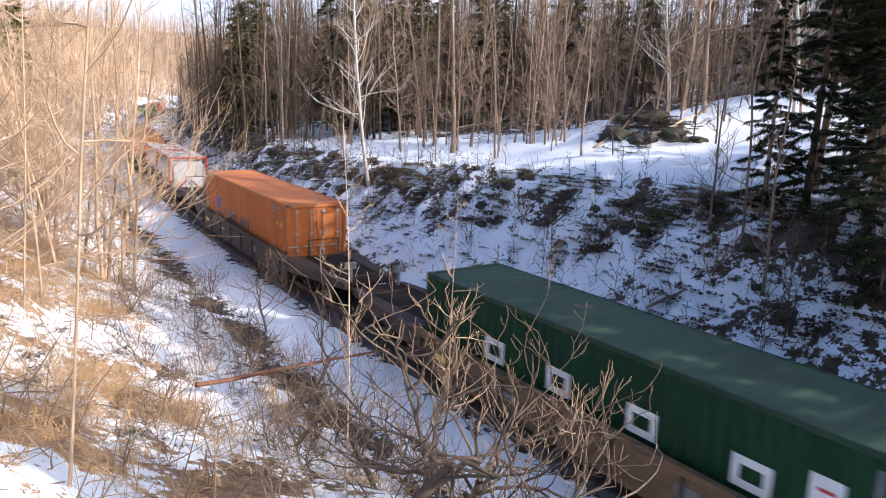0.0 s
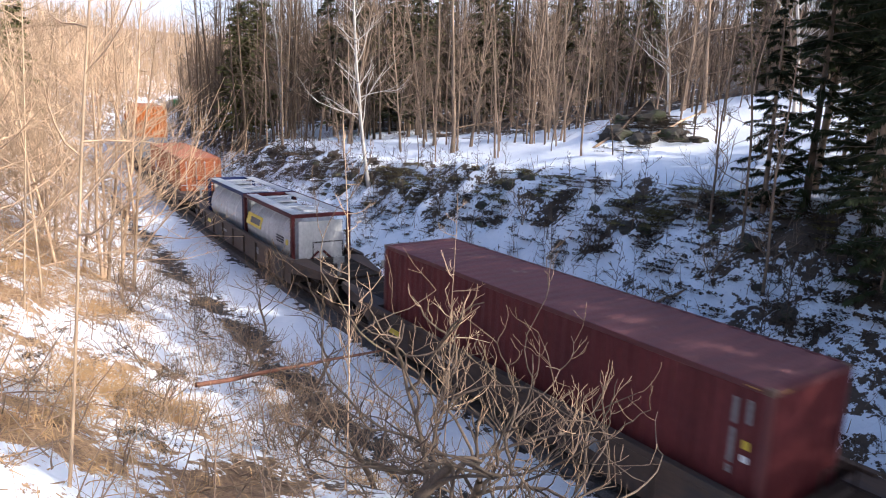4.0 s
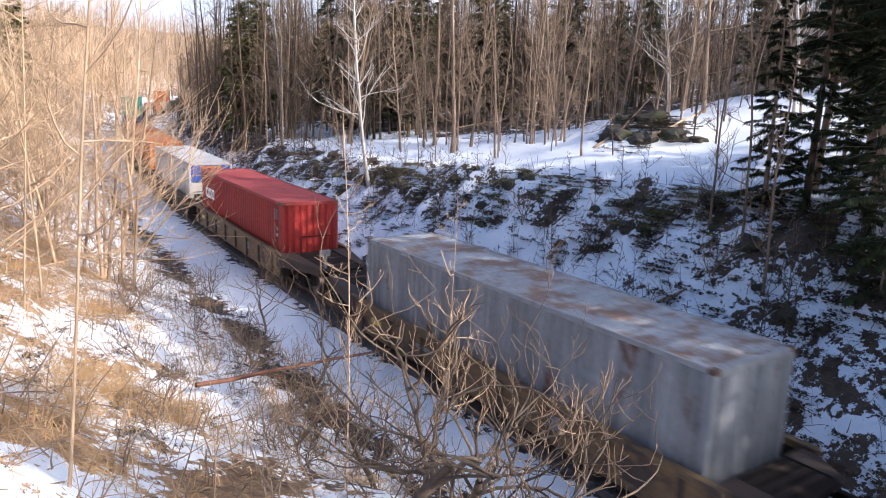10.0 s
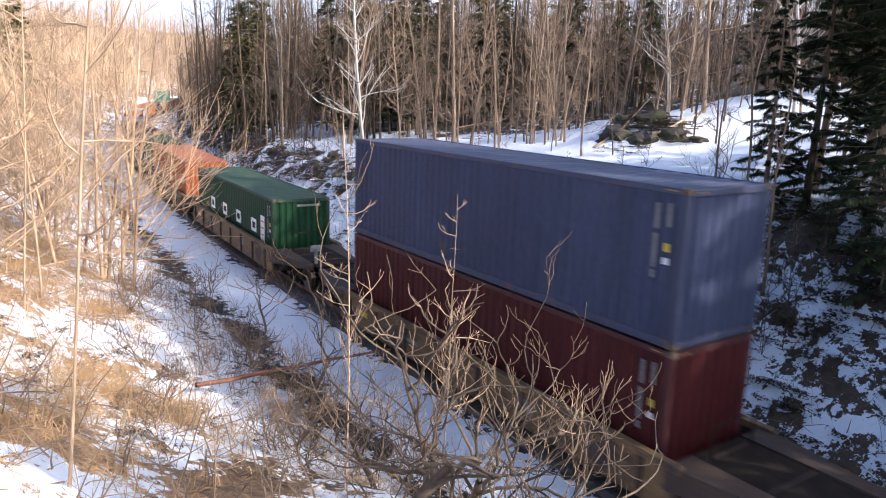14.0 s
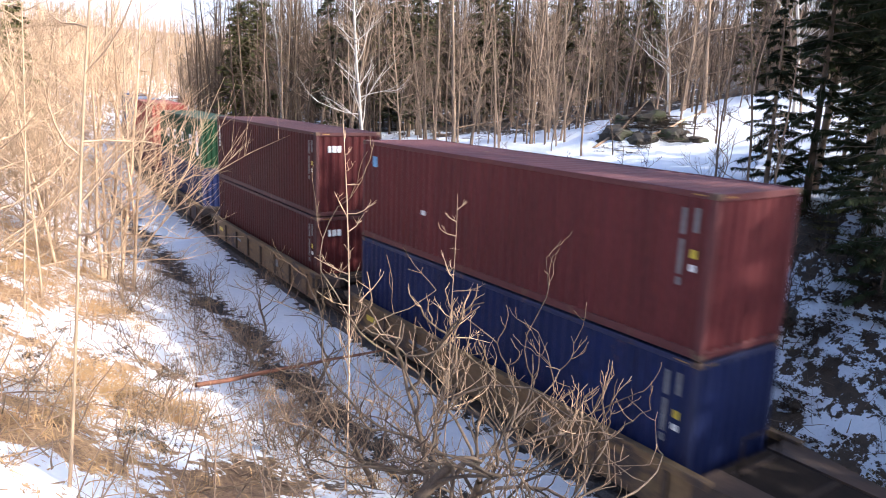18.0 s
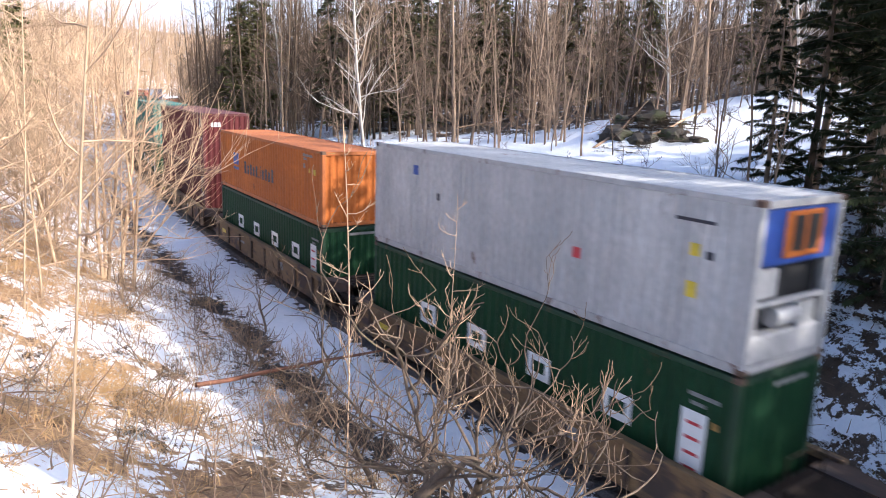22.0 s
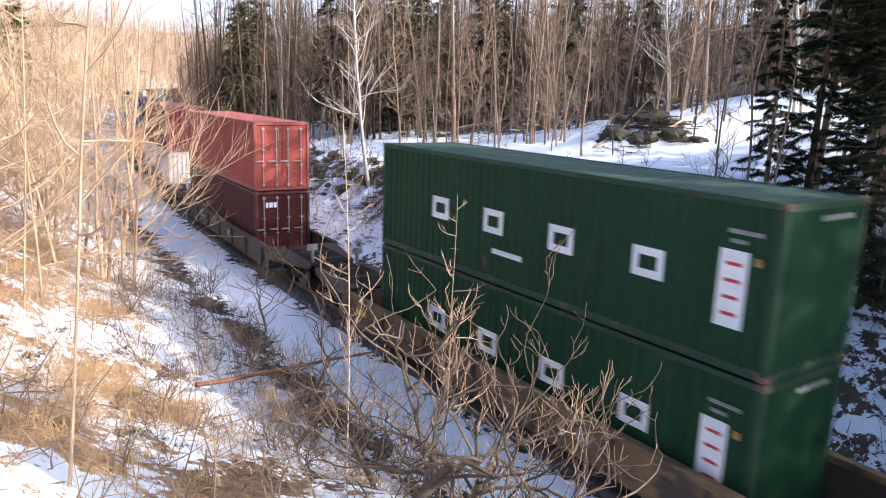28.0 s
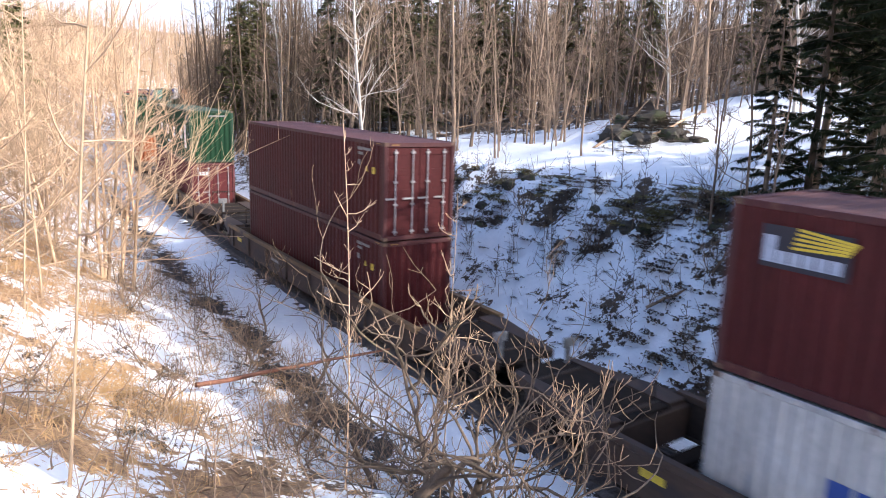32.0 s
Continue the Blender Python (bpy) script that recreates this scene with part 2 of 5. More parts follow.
# ---------------------------------------------------------------- the railway's line in plan
KNOTS = ((-800, 0.0), (-100, 0.0005), (-60, 0.0011), (0, 0.00169), (25, 0.00227), (50, 0.00242), (70, 0.0022), (90, 0.0020), (130, 0.00175), (185, 0.00148), (260, 0.0013), (420, 0.0011), (700, 0.0), (900, 0.0))
LINE_S = np.arange(-760.0, 860.0, 0.5)
_k = np.interp(LINE_S, [a for a, _ in KNOTS], [b for _, b in KNOTS])
_h = np.concatenate([[0], np.cumsum((_k[1:] + _k[:-1]) / 2) * 0.5])
LINE_H = _h - np.interp(0, LINE_S, _h) - 0.6471
_x = np.concatenate([[0], np.cumsum((np.sin(LINE_H[1:]) + np.sin(LINE_H[:-1])) / 2) * 0.5])
_y = np.concatenate([[0], np.cumsum((np.cos(LINE_H[1:]) + np.cos(LINE_H[:-1])) / 2) * 0.5])
LINE_X = _x - np.interp(0, LINE_S, _x) + 14.458
LINE_Y = _y - np.interp(0, LINE_S, _y)


def on_line(s, u=0.0):
    """Plan point at s along the railway, u to its right, and the heading there."""
    x, y, h = (float(np.interp(s, LINE_S, a)) for a in (LINE_X, LINE_Y, LINE_H))
    return x + u * math.cos(h), y - u * math.sin(h), h


def to_line(x, y):
    """Arrays of s and u for plan points."""
    x, y = np.asarray(x, float), np.asarray(y, float)
    px, py, ph, ps = LINE_X[::4], LINE_Y[::4], LINE_H[::4], LINE_S[::4]
    i = np.empty(x.shape, int)
    for a in range(0, x.size, 4000):
        b = slice(a, a + 4000)
        i.flat[b] = np.argmin((x.flat[b][:, None] - px) ** 2 + (y.flat[b][:, None] - py) ** 2, axis=1)
    dx, dy, h = x - px[i], y - py[i], ph[i]
    return ps[i] + dx * np.sin(h) + dy * np.cos(h), dx * np.cos(h) - dy * np.sin(h)


LEFT_U = [-400, -120, -60, -40, -20, -14, -10.8, -9.3, -6.2, -5.0, -4.3, -1.7, 0]
LEFT_Z = [30, 18, 12, 9.0, 5.6, 4.2, 3.0, 2.0, 0.45, -0.05, -0.32, -0.27, -0.3]
RIGHT_U = [0, 1.7, 3.0, 3.8, 6.0, 8.0, 9.6, 12, 20, 32, 60, 150, 400]
RIGHT_Z = [-0.3, -0.27, -0.35, 0.05, 1.5, 3.1, 4.05, 4.35, 5.3, 7.3, 12.5, 34, 60]


def fbm(x, y, scale, seed=0.0, octaves=3):
    return noise.fractal(Vector((x * scale + seed, y * scale - seed, seed * 0.37)), 1.0, 2.0, octaves)


def base_height(x, y):
    s, u = to_line(x, y)
    x, y = np.asarray(x, float), np.asarray(y, float)
    zl = np.interp(u, LEFT_U, LEFT_Z)
    zr = np.interp(u, RIGHT_U, RIGHT_Z)
    f = np.interp(s, [-200, 16, 24, 34, 46, 80, 140, 200], [1.1, 1.15, 1.14, 1.02, 0.80, 0.62, 0.6, 0.8])
    z = np.where(u < 0, zl, np.where(zr > 0, zr * f, zr))
    # the road embankment on which the camera stands
    emb = 5.72 - 0.43 * np.maximum(0, y + 0.4) - 0.5 * np.maximum(0, np.abs(x + 6) - 10)
    z = np.where(u < -5.2, np.maximum(z, np.minimum(emb, (-5.2 - u) * 1.3)), z)
    # the rocky knoll on the bench
    z = z + 1.6 * np.exp(-(((x - 9.9) / 2.8) ** 2 + ((y - 37.0) / 2.2) ** 2))
    # the rise behind it
    z = z + 1.0 * np.exp(-(((x - 17.0) / 9.5) ** 2 + ((y - 48.0) / 8.0) ** 2))
    # far hills, left open along the railway
    d = np.hypot(x, y)
    far = np.interp(d, [0, 200, 420, 700, 1000, 2500], [0, 0, 10, 30, 42, 60])
    z = z + far * np.clip((np.abs(u) - 8) / 60, 0, 1)
    return z, s, u


def height_at(x, y):
    z, s, u = base_height(np.array([x]), np.array([y]))
    return float(z[0]) + rough_at(x, y, float(u[0]))


def rough_at(x, y, u):
    a = min(1.0, max(0.0, (abs(u) - 4.0) / 3.0))
    bank = 0.45 if 4.5 < u < 10 else 0.0
    return a * (0.28 * fbm(x, y, 0.22, 3.1) + (0.10 + bank) * fbm(x, y, 0.9, 7.7)) + 0.025 * fbm(x, y, 2.2, 5.0)


def axis(lo, fine_lo, fine_hi, hi, step):
    a = list(np.arange(fine_lo, fine_hi + 0.01, step))
    g, v = step, fine_hi
    while v < hi:
        g *= 1.16
        v += g
        a.append(v)
    g, v, b = step, fine_lo, []
    while v > lo:
        g *= 1.16
        v -= g
        b.append(v)
    return np.array(b[::-1] + a)


def make_ground():
    ax = axis(-2500, -34, 44, 2500, 0.42)
    ay = axis(-900, -4, 72, 2600, 0.42)
    gx, gy = np.meshgrid(ax, ay)
    z, s, u = base_height(gx.ravel(), gy.ravel())
    xs, ys = gx.ravel(), gy.ravel()
    bare, straw = np.zeros(len(xs)), np.zeros(len(xs))
    near = (np.abs(xs) < 140) & (ys > -40) & (ys < 260)
    for i in range(len(xs)):
        x, y, ui, si = xs[i], ys[i], u[i], s[i]
        if near[i]:
            z[i] += rough_at(x, y, ui)
        b = 0.0
        if -1.3 < ui < 1.3:
            b = 0.75
        elif -2.0 < ui < 2.0:
            b = 0.36
        elif ui < -3.4:
            b = 0.30 + 0.42 * math.exp(-((ui + 4.35) / 0.5) ** 2) * float(np.interp(si, [14, 20, 60, 90], [0.5, 1, 1, 0.4]))
            if ui < -6.5:
                b = float(np.interp(ui, [-60, -12, -9.4, -8.0, -6.5], [0.43, 0.43, 0.42, 0.37, 0.33])) + 0.14 * fbm(x, y, 0.3, 1.3) 
            straw[i] = min(1, max(0, (-ui - 6.2) / 2))
            # brown grassy mound; its shade is mixed in as extra dark soil
            hollow = math.exp(-(((x + 3.0) / 1.1) ** 2 + ((y - 10.0) / 1.0) ** 2))
            b += 0.26 * hollow + 0.06 * math.exp(-(((x + 6.2) / 1.3) ** 2 + ((y - 10.6) / 0.9) ** 2))
            b += 0.30 * math.exp(-(((x + 5.3) / 1.4) ** 2 + ((y - 8.0) / 0.9) ** 2))
            straw[i] *= 1 - 0.6 * hollow
        elif ui > 2.6:
            b = float(np.interp(ui, [2.6, 3.6, 4.8, 6.4, 7.4, 9.1, 9.8, 11, 60, 120], [0.42, 0.34, 0.26, 0.33, 0.42, 0.41, 0.22, 0.07, 0.18, 0.5]))
            straw[i] = 0.12
            b = max(b, min(0.72, (ui - float(np.interp(si, [30, 38, 52, 70], [44, 36, 17, 13]))) * 0.08))
            b += 0.22 * min(1, max(0, (si - 52) / 20)) * (1 if ui < 14 else 0)
            b += 0.20 * min(1, max(0, (20.5 - si) / 3)) * (1 if 2.6 < ui < 9 else 0)
            b += 0.5 * math.exp(-(((x - 9.9) / 2.4) ** 2 + ((y - 36.3) / 1.8) ** 2))
        if ui < -5 and si > 110:
            b = max(b, 0.62)
        bare[i] = b
        if abs(x) > 160 or y > 320 or y < -60:
            bare[i], straw[i] = 0.70, 0.75
    nx, ny = len(ax), len(ay)
    idx = np.arange(nx * ny).reshape(ny, nx)
    quads = np.stack([idx[:-1, :-1], idx[:-1, 1:], idx[1:, 1:], idx[1:, :-1]], -1).reshape(-1, 4)
    me = bpy.data.meshes.new("ground")
    me.from_pydata(np.stack([xs, ys, z], 1).tolist(), [], quads.tolist())
    for nm, arr in (("bare", bare), ("straw", straw)):
        me.attributes.new(nm, "FLOAT", "POINT").data.foreach_set("value", arr.astype(np.float32))
    me.polygons.foreach_set("use_smooth", np.ones(len(me.polygons), bool))
    me.materials.append(GROUND)
    return tagged(new("ground", me), "old snow with dead grass and leaf litter on a railway cutting", "ground", kind="structure")


# ---------------------------------------------------------------- building helpers
def part(name, bm, material, parent=None, label="", smooth=False):
    me = bpy.data.meshes.new(name)
    bm.to_mesh(me)
    bm.free()
    me.materials.append(material)
    if smooth:
        me.polygons.foreach_set("use_smooth", np.ones(len(me.polygons), bool))
    ob = new(name, me)
    ob.parent = parent
    return tagged(ob, label)


def mesh_part(name, V, F, material, parent=None, label="", smooth=True):
    me = bpy.data.meshes.new(name)
    me.from_pydata(V, [], F)
    me.materials.append(material)
    if smooth:
        me.polygons.foreach_set("use_smooth", np.ones(len(me.polygons), bool))
    ob = new(name, me)
    ob.parent = parent
    return tagged(ob, label)


def share(ob, parent, m=None):
    """Another object on the same mesh."""
    o = new(ob.name.split(".")[0], ob.data)
    o.parent = parent
    if m is not None:
        o.matrix_basis = m
    return o


def add_box(bm, x0, x1, y0, y1, z0, z1, bevel=0.0):
    vs = [bm.verts.new(c) for c in ((x0, y0, z0), (x1, y0, z0), (x1, y1, z0), (x0, y1, z0), (x0, y0, z1), (x1, y0, z1), (x1, y1, z1), (x0, y1, z1))]
    fs = [bm.faces.new([vs[i] for i in f]) for f in ((3, 2, 1, 0), (4, 5, 6, 7), (0, 1, 5, 4), (1, 2, 6, 5), (2, 3, 7, 6), (3, 0, 4, 7))]
    if bevel:
        es = {e for f in fs for e in f.edges}
        bmesh.ops.bevel(bm, geom=list(es), offset=bevel, segments=1, affect="EDGES")
    return bm


def boxes(*specs, bevel=0.0):
    bm = bmesh.new()
    for s in specs:
        add_box(bm, *s, bevel=bevel)
    return bm


def add_cyl(bm, p, q, r, n=10, r2=None):
    p, q = Vector(p), Vector(q)
    m = Matrix.Translation((p + q) / 2) @ (q - p).to_track_quat("Z", "Y").to_matrix().to_4x4()
    bmesh.ops.create_cone(bm, cap_ends=True, segments=n, radius1=r, radius2=r if r2 is None else r2, depth=(q - p).length, matrix=m)
    return bm


def tube(V, F, pts, radii, n):
    """Adds a tapered tube through pts to the lists V and F."""
    base = len(V)
    ref = Vector((0.31, 0.87, 0.21))
    for i, p in enumerate(pts):
        d = (pts[min(i + 1, len(pts) - 1)] - pts[max(i - 1, 0)])
        a = d.cross(ref)
        a = a.normalized() if a.length > 1e-6 else Vector((1, 0, 0))
        b = d.cross(a).normalized()
        for k in range(n):
            w = 2 * math.pi * k / n
            V.append(p + (a * math.cos(w) + b * math.sin(w)) * radii[i])
    for i in range(len(pts) - 1):
        for k in range(n):
            k2 = (k + 1) % n
            F.append((base + i * n + k, base + i * n + k2, base + (i + 1) * n + k2, base + (i + 1) * n + k))


make_ground()


def make_haze():
    """The bright hazy sky low over the hills up the line."""
    V, F, n = [], [], 32
    for k in range(n + 1):
        w = radians(45 + 95 * k / n)
        for z in (-200, 640):
            V.append((3000 * math.cos(w), 3000 * math.sin(w), z))
        if k:
            F.append((2 * k - 2, 2 * k - 1, 2 * k + 1, 2 * k))
    tagged(mesh_part("sky_backdrop", V, F, HAZE), "bright hazy sky low over the horizon", "sky", kind="structure")


make_haze()


def ribbon(name, offsets, s0, s1, step, material, label, parent=None):
    """A strip with the cross-section offsets [(u, z)], swept along the railway."""
    V, F, n = [], [], len(offsets)
    for j, s in enumerate(np.arange(s0, s1 + 0.01, step)):
        for u, z in offsets:
            x, y, _ = on_line(s, u)
            V.append((x, y, z))
        if j:
            for k in range(n - 1):
                a = (j - 1) * n + k
                F.append((a, a + 1, a + n + 1, a + n))
    ob = mesh_part(name, V, F, material, parent, smooth=False)
    return tagged(ob, label, name, kind="structure")


def make_track():
    ribbon("ballast_bed", [(-1.6, -0.36), (-1.25, -0.2), (1.25, -0.2), (1.6, -0.36)], -240, 420, 2.0, BALLAST, "dirty crushed-stone ballast under the railway track")
    prof = [(-0.07, -0.17), (-0.07, -0.155), (-0.012, -0.14), (-0.012, -0.05), (-0.036, -0.035), (-0.036, 0.0), (0.036, 0.0), (0.036, -0.035), (0.012, -0.05), (0.012, -0.14), (0.07, -0.155), (0.07, -0.17)]
    for side in (-0.755, 0.755):
        ribbon("rail", [(side + a, b) for a, b in prof], -240, 420, 2.0, RAIL, "worn steel rail on wooden ties")


make_track()
# ---------------------------------------------------------------- containers
CW = 2.438
SHARED = {}


def cached(name, key, build, material, parent, m=None, label="", smooth=False):
    """A part on a mesh that alike parts share."""
    k = (name, key, material.name)
    if k not in SHARED:
        bm = build()
        me = bpy.data.meshes.new(name)
        bm.to_mesh(me)
        bm.free()
        me.materials.append(material)
        if smooth:
            me.polygons.foreach_set("use_smooth", np.ones(len(me.polygons), bool))
        SHARED[k] = me
    ob = new(name, SHARED[k])
    ob.parent = parent
    if m is not None:
        ob.matrix_basis = m
    return tagged(ob, label)


def corrugated(a0, a1, b0, b1, pitch, depth, flat=0.5):
    """A corrugated sheet over x from a0 to a1 and z from b0 to b1, its crests at y = 0 and its valleys at -depth."""
    n = max(2, round((a1 - a0) / pitch))
    p = (a1 - a0) / n
    xs = [(a0, 0.0)]
    for i in range(n):
        x = a0 + i * p
        xs += [(x + p * 0.29, 0.0), (x + p * 0.5, -depth), (x + p * 0.79, -depth), (x + p, 0.0)]
    bm = bmesh.new()
    lo = [bm.verts.new((x, y, b0)) for x, y in xs]
    hi = [bm.verts.new((x, y, b1)) for x, y in xs]
    for i in range(len(xs) - 1):
        bm.faces.new((lo[i + 1], lo[i], hi[i], hi[i + 1]))
    return bm


def door_leaf(w, h):
    bm = boxes((-0.02, 0.02, -w / 2, w / 2, 0, h), bevel=0.008)
    for k in range(5):
        z = 0.12 + k * (h - 0.24) / 4
        add_box(bm, -0.032, -0.02, -w / 2 + 0.07, w / 2 - 0.07, z - 0.09, z + 0.09, bevel=0.01)
    return bm


def lock_rod(h):
    bm = bmesh.new()
    add_cyl(bm, (0, 0, 0), (0, 0, h), 0.019, 8)
    for z in (0.1, h * 0.36, h * 0.62, h - 0.1):
        add_box(bm, -0.03, 0.03, -0.06, 0.06, z - 0.03, z + 0.03)
    add_box(bm, -0.045, -0.02, -0.02, 0.34, h * 0.42, h * 0.42 + 0.05)
    return bm


def bar(parent, name, x, z, w, h, material, label="", side=1, slant=0.0):
    """A painted block on a long side: side 1 is the left of the way of travel."""
    y = (CW / 2 + 0.004) * side

    def build():
        bm = bmesh.new()
        v = [bm.verts.new(c) for c in ((-w / 2, 0, -h / 2), (w / 2, 0, -h / 2), (w / 2, 0, h / 2), (-w / 2, 0, h / 2))]
        bm.faces.new(v if side < 0 else v[::-1])
        r = bmesh.ops.extrude_face_region(bm, geom=bm.faces[:])
        bmesh.ops.translate(bm, vec=(0, -0.003 * side, 0), verts=[e for e in r["geom"] if isinstance(e, bmesh.types.BMVert)])
        return bm
    return cached(name, (round(w, 3), round(h, 3), side), build, material, parent, pose(x, y, z), label)


def letter_block(parent, x, z, w, h, material, hollow=0.0):
    """A plain painted block on the left long side, solid or a hollow square; x is its edge nearest the front."""
    def build():
        t = hollow
        if not t:
            return boxes((-w, 0, -0.004, 0.0, 0, h))
        bm = bmesh.new()
        out = [bm.verts.new(c) for c in ((-w, 0, 0), (0, 0, 0), (0, 0, h), (-w, 0, h))]
        inn = [bm.verts.new(c) for c in ((-w + t, 0, t), (-t, 0, t), (-t, 0, h - t), (-w + t, 0, h - t))]
        for i in range(4):
            j = (i + 1) % 4
            bm.faces.new((out[j], out[i], inn[i], inn[j]))
        return bm
    return cached("painted_block", (w, h, hollow), build, material, parent, pose(x, CW / 2 + 0.004, z))


def line_marks(c, L, H, panel=-5.3):
    """Four large white blocks along the side, a striped white panel and small bars by the rear."""
    for x in (3.47, 1.3, -0.95, -3.22):
        letter_block(c, x, H * 0.41, 0.72, 0.56, WHITE_MARK, 0.15)
    p = bar(c, "striped_panel", panel, H * 0.48, 0.52, 1.3, WHITE_MARK, "white panel with red dashes")
    for k in range(4):
        cached("dash", 1, lambda: boxes((-0.15, 0.15, 0.0, 0.004, -0.03, 0.03)), RED_MARK, p, pose(0, 0.0005, -0.42 + 0.28 * k))
    bar(c, "number_bar", 0.4, H * 0.27, 1.05, 0.12, WHITE_MARK)
    if panel > -5:
        rear_marks(c, L, H)
    else:
        bar(c, "number_bar", panel - 0.15, H * 0.81, 0.62, 0.075, MARK_DULL)
        bar(c, "number_bar", panel - 0.05, H * 0.755, 0.30, 0.07, MARK_DULL)
        bar(c, "label_patch", panel - 0.42, H * 0.66, 0.13, 0.13, RUST_MARK)


def rear_marks(c, L, H, warn=False):
    """Lettering near the rear of the side: two upright columns of worn bars with a label, or rows of bars with yellow labels."""
    x = -L / 2
    if warn:
        for dx, z, w, h, m in ((1.55, 0.905, 0.34, 0.10, MARK_DULL), (1.1, 0.905, 0.5, 0.08, MARK_DULL), (1.52, 0.855, 0.30, 0.08, MARK_DULL), (1.6, 0.76, 0.17, 0.16, MARK_DULL), (0.66, 0.70, 0.18, 0.2, YELLOW_MARK)):
            bar(c, "label_patch" if h > 0.13 else "number_bar", x + dx, H * z, w, h, m)

        def wedge():
            bm = bmesh.new()
            fr = [bm.verts.new(v) for v in ((-0.10, 0, 0), (0.10, 0, 0), (0.0, 0, 0.17))]
            bk = [bm.verts.new((v.co.x, -0.003, v.co.z)) for v in fr]
            bm.faces.new((fr[2], fr[1], fr[0]))
            for k in range(3):
                bm.faces.new((fr[k], fr[(k + 1) % 3], bk[(k + 1) % 3], bk[k]))
            return bm
        cached("warning_triangle", 1, wedge, YELLOW_MARK, c, pose(x + 1.12, CW / 2 + 0.004, H * 0.68))
    else:
        for dx, z, w, h, m in ((0.62, 0.815, 0.085, 0.46, MARK_DULL), (0.62, 0.60, 0.085, 0.62, MARK_DULL), (0.62, 0.45, 0.085, 0.14, MARK_DULL), (0.36, 0.83, 0.085, 0.42, MARK_DULL), (0.36, 0.63, 0.12, 0.15, YELLOW_MARK), (0.36, 0.545, 0.13, 0.12, WHITE_MARK)):
            bar(c, "label_patch" if h < 0.16 else "number_bar", x + dx, H * z, w, h, m)
    bar(c, "height_stripe", x + 0.36, H - 0.055, 0.26, 0.022, RUST_MARK)
    cached("height_stripe", "end", lambda: boxes((-0.004, 0, -0.13, 0.13, -0.011, 0.011)), RUST_MARK, c, pose(x - 0.001, 0.85, H - 0.07))


def front_marks(c, L, H):
    for k in range(6):
        bar(c, "number_bar", L / 2 - 0.42, H * 0.83 - 0.17 * k, 0.16, 0.12, WHITE_MARK)


def logo_marks(c, L, H, dark=True):
    m = DARK_MARK if dark else BLUE_MARK
    x = L / 2 - 2.25
    for dx, z, w, h in ((0.0, 0.56, 0.34, 0.5), (-0.42, 0.56, 0.34, 0.5), (-0.2, 0.40, 0.75, 0.12)):
        bar(c, "logo_block", x + dx, H * z, w, h, BLUE_MARK)
    x -= 1.35
    for w, h in ((0.36, 0.52), (0.3, 0.38), (0.3, 0.46), (0.3, 0.38), (0.3, 0.46), (0.18, 0.08), (0.12, 0.52), (0.3, 0.38), (0.3, 0.46), (0.3, 0.38), (0.32, 0.52)):
        bar(c, "painted_block", x - w / 2, H * 0.36 + h / 2, w * 0.72, h, DARK_MARK)
        x -= w + 0.07


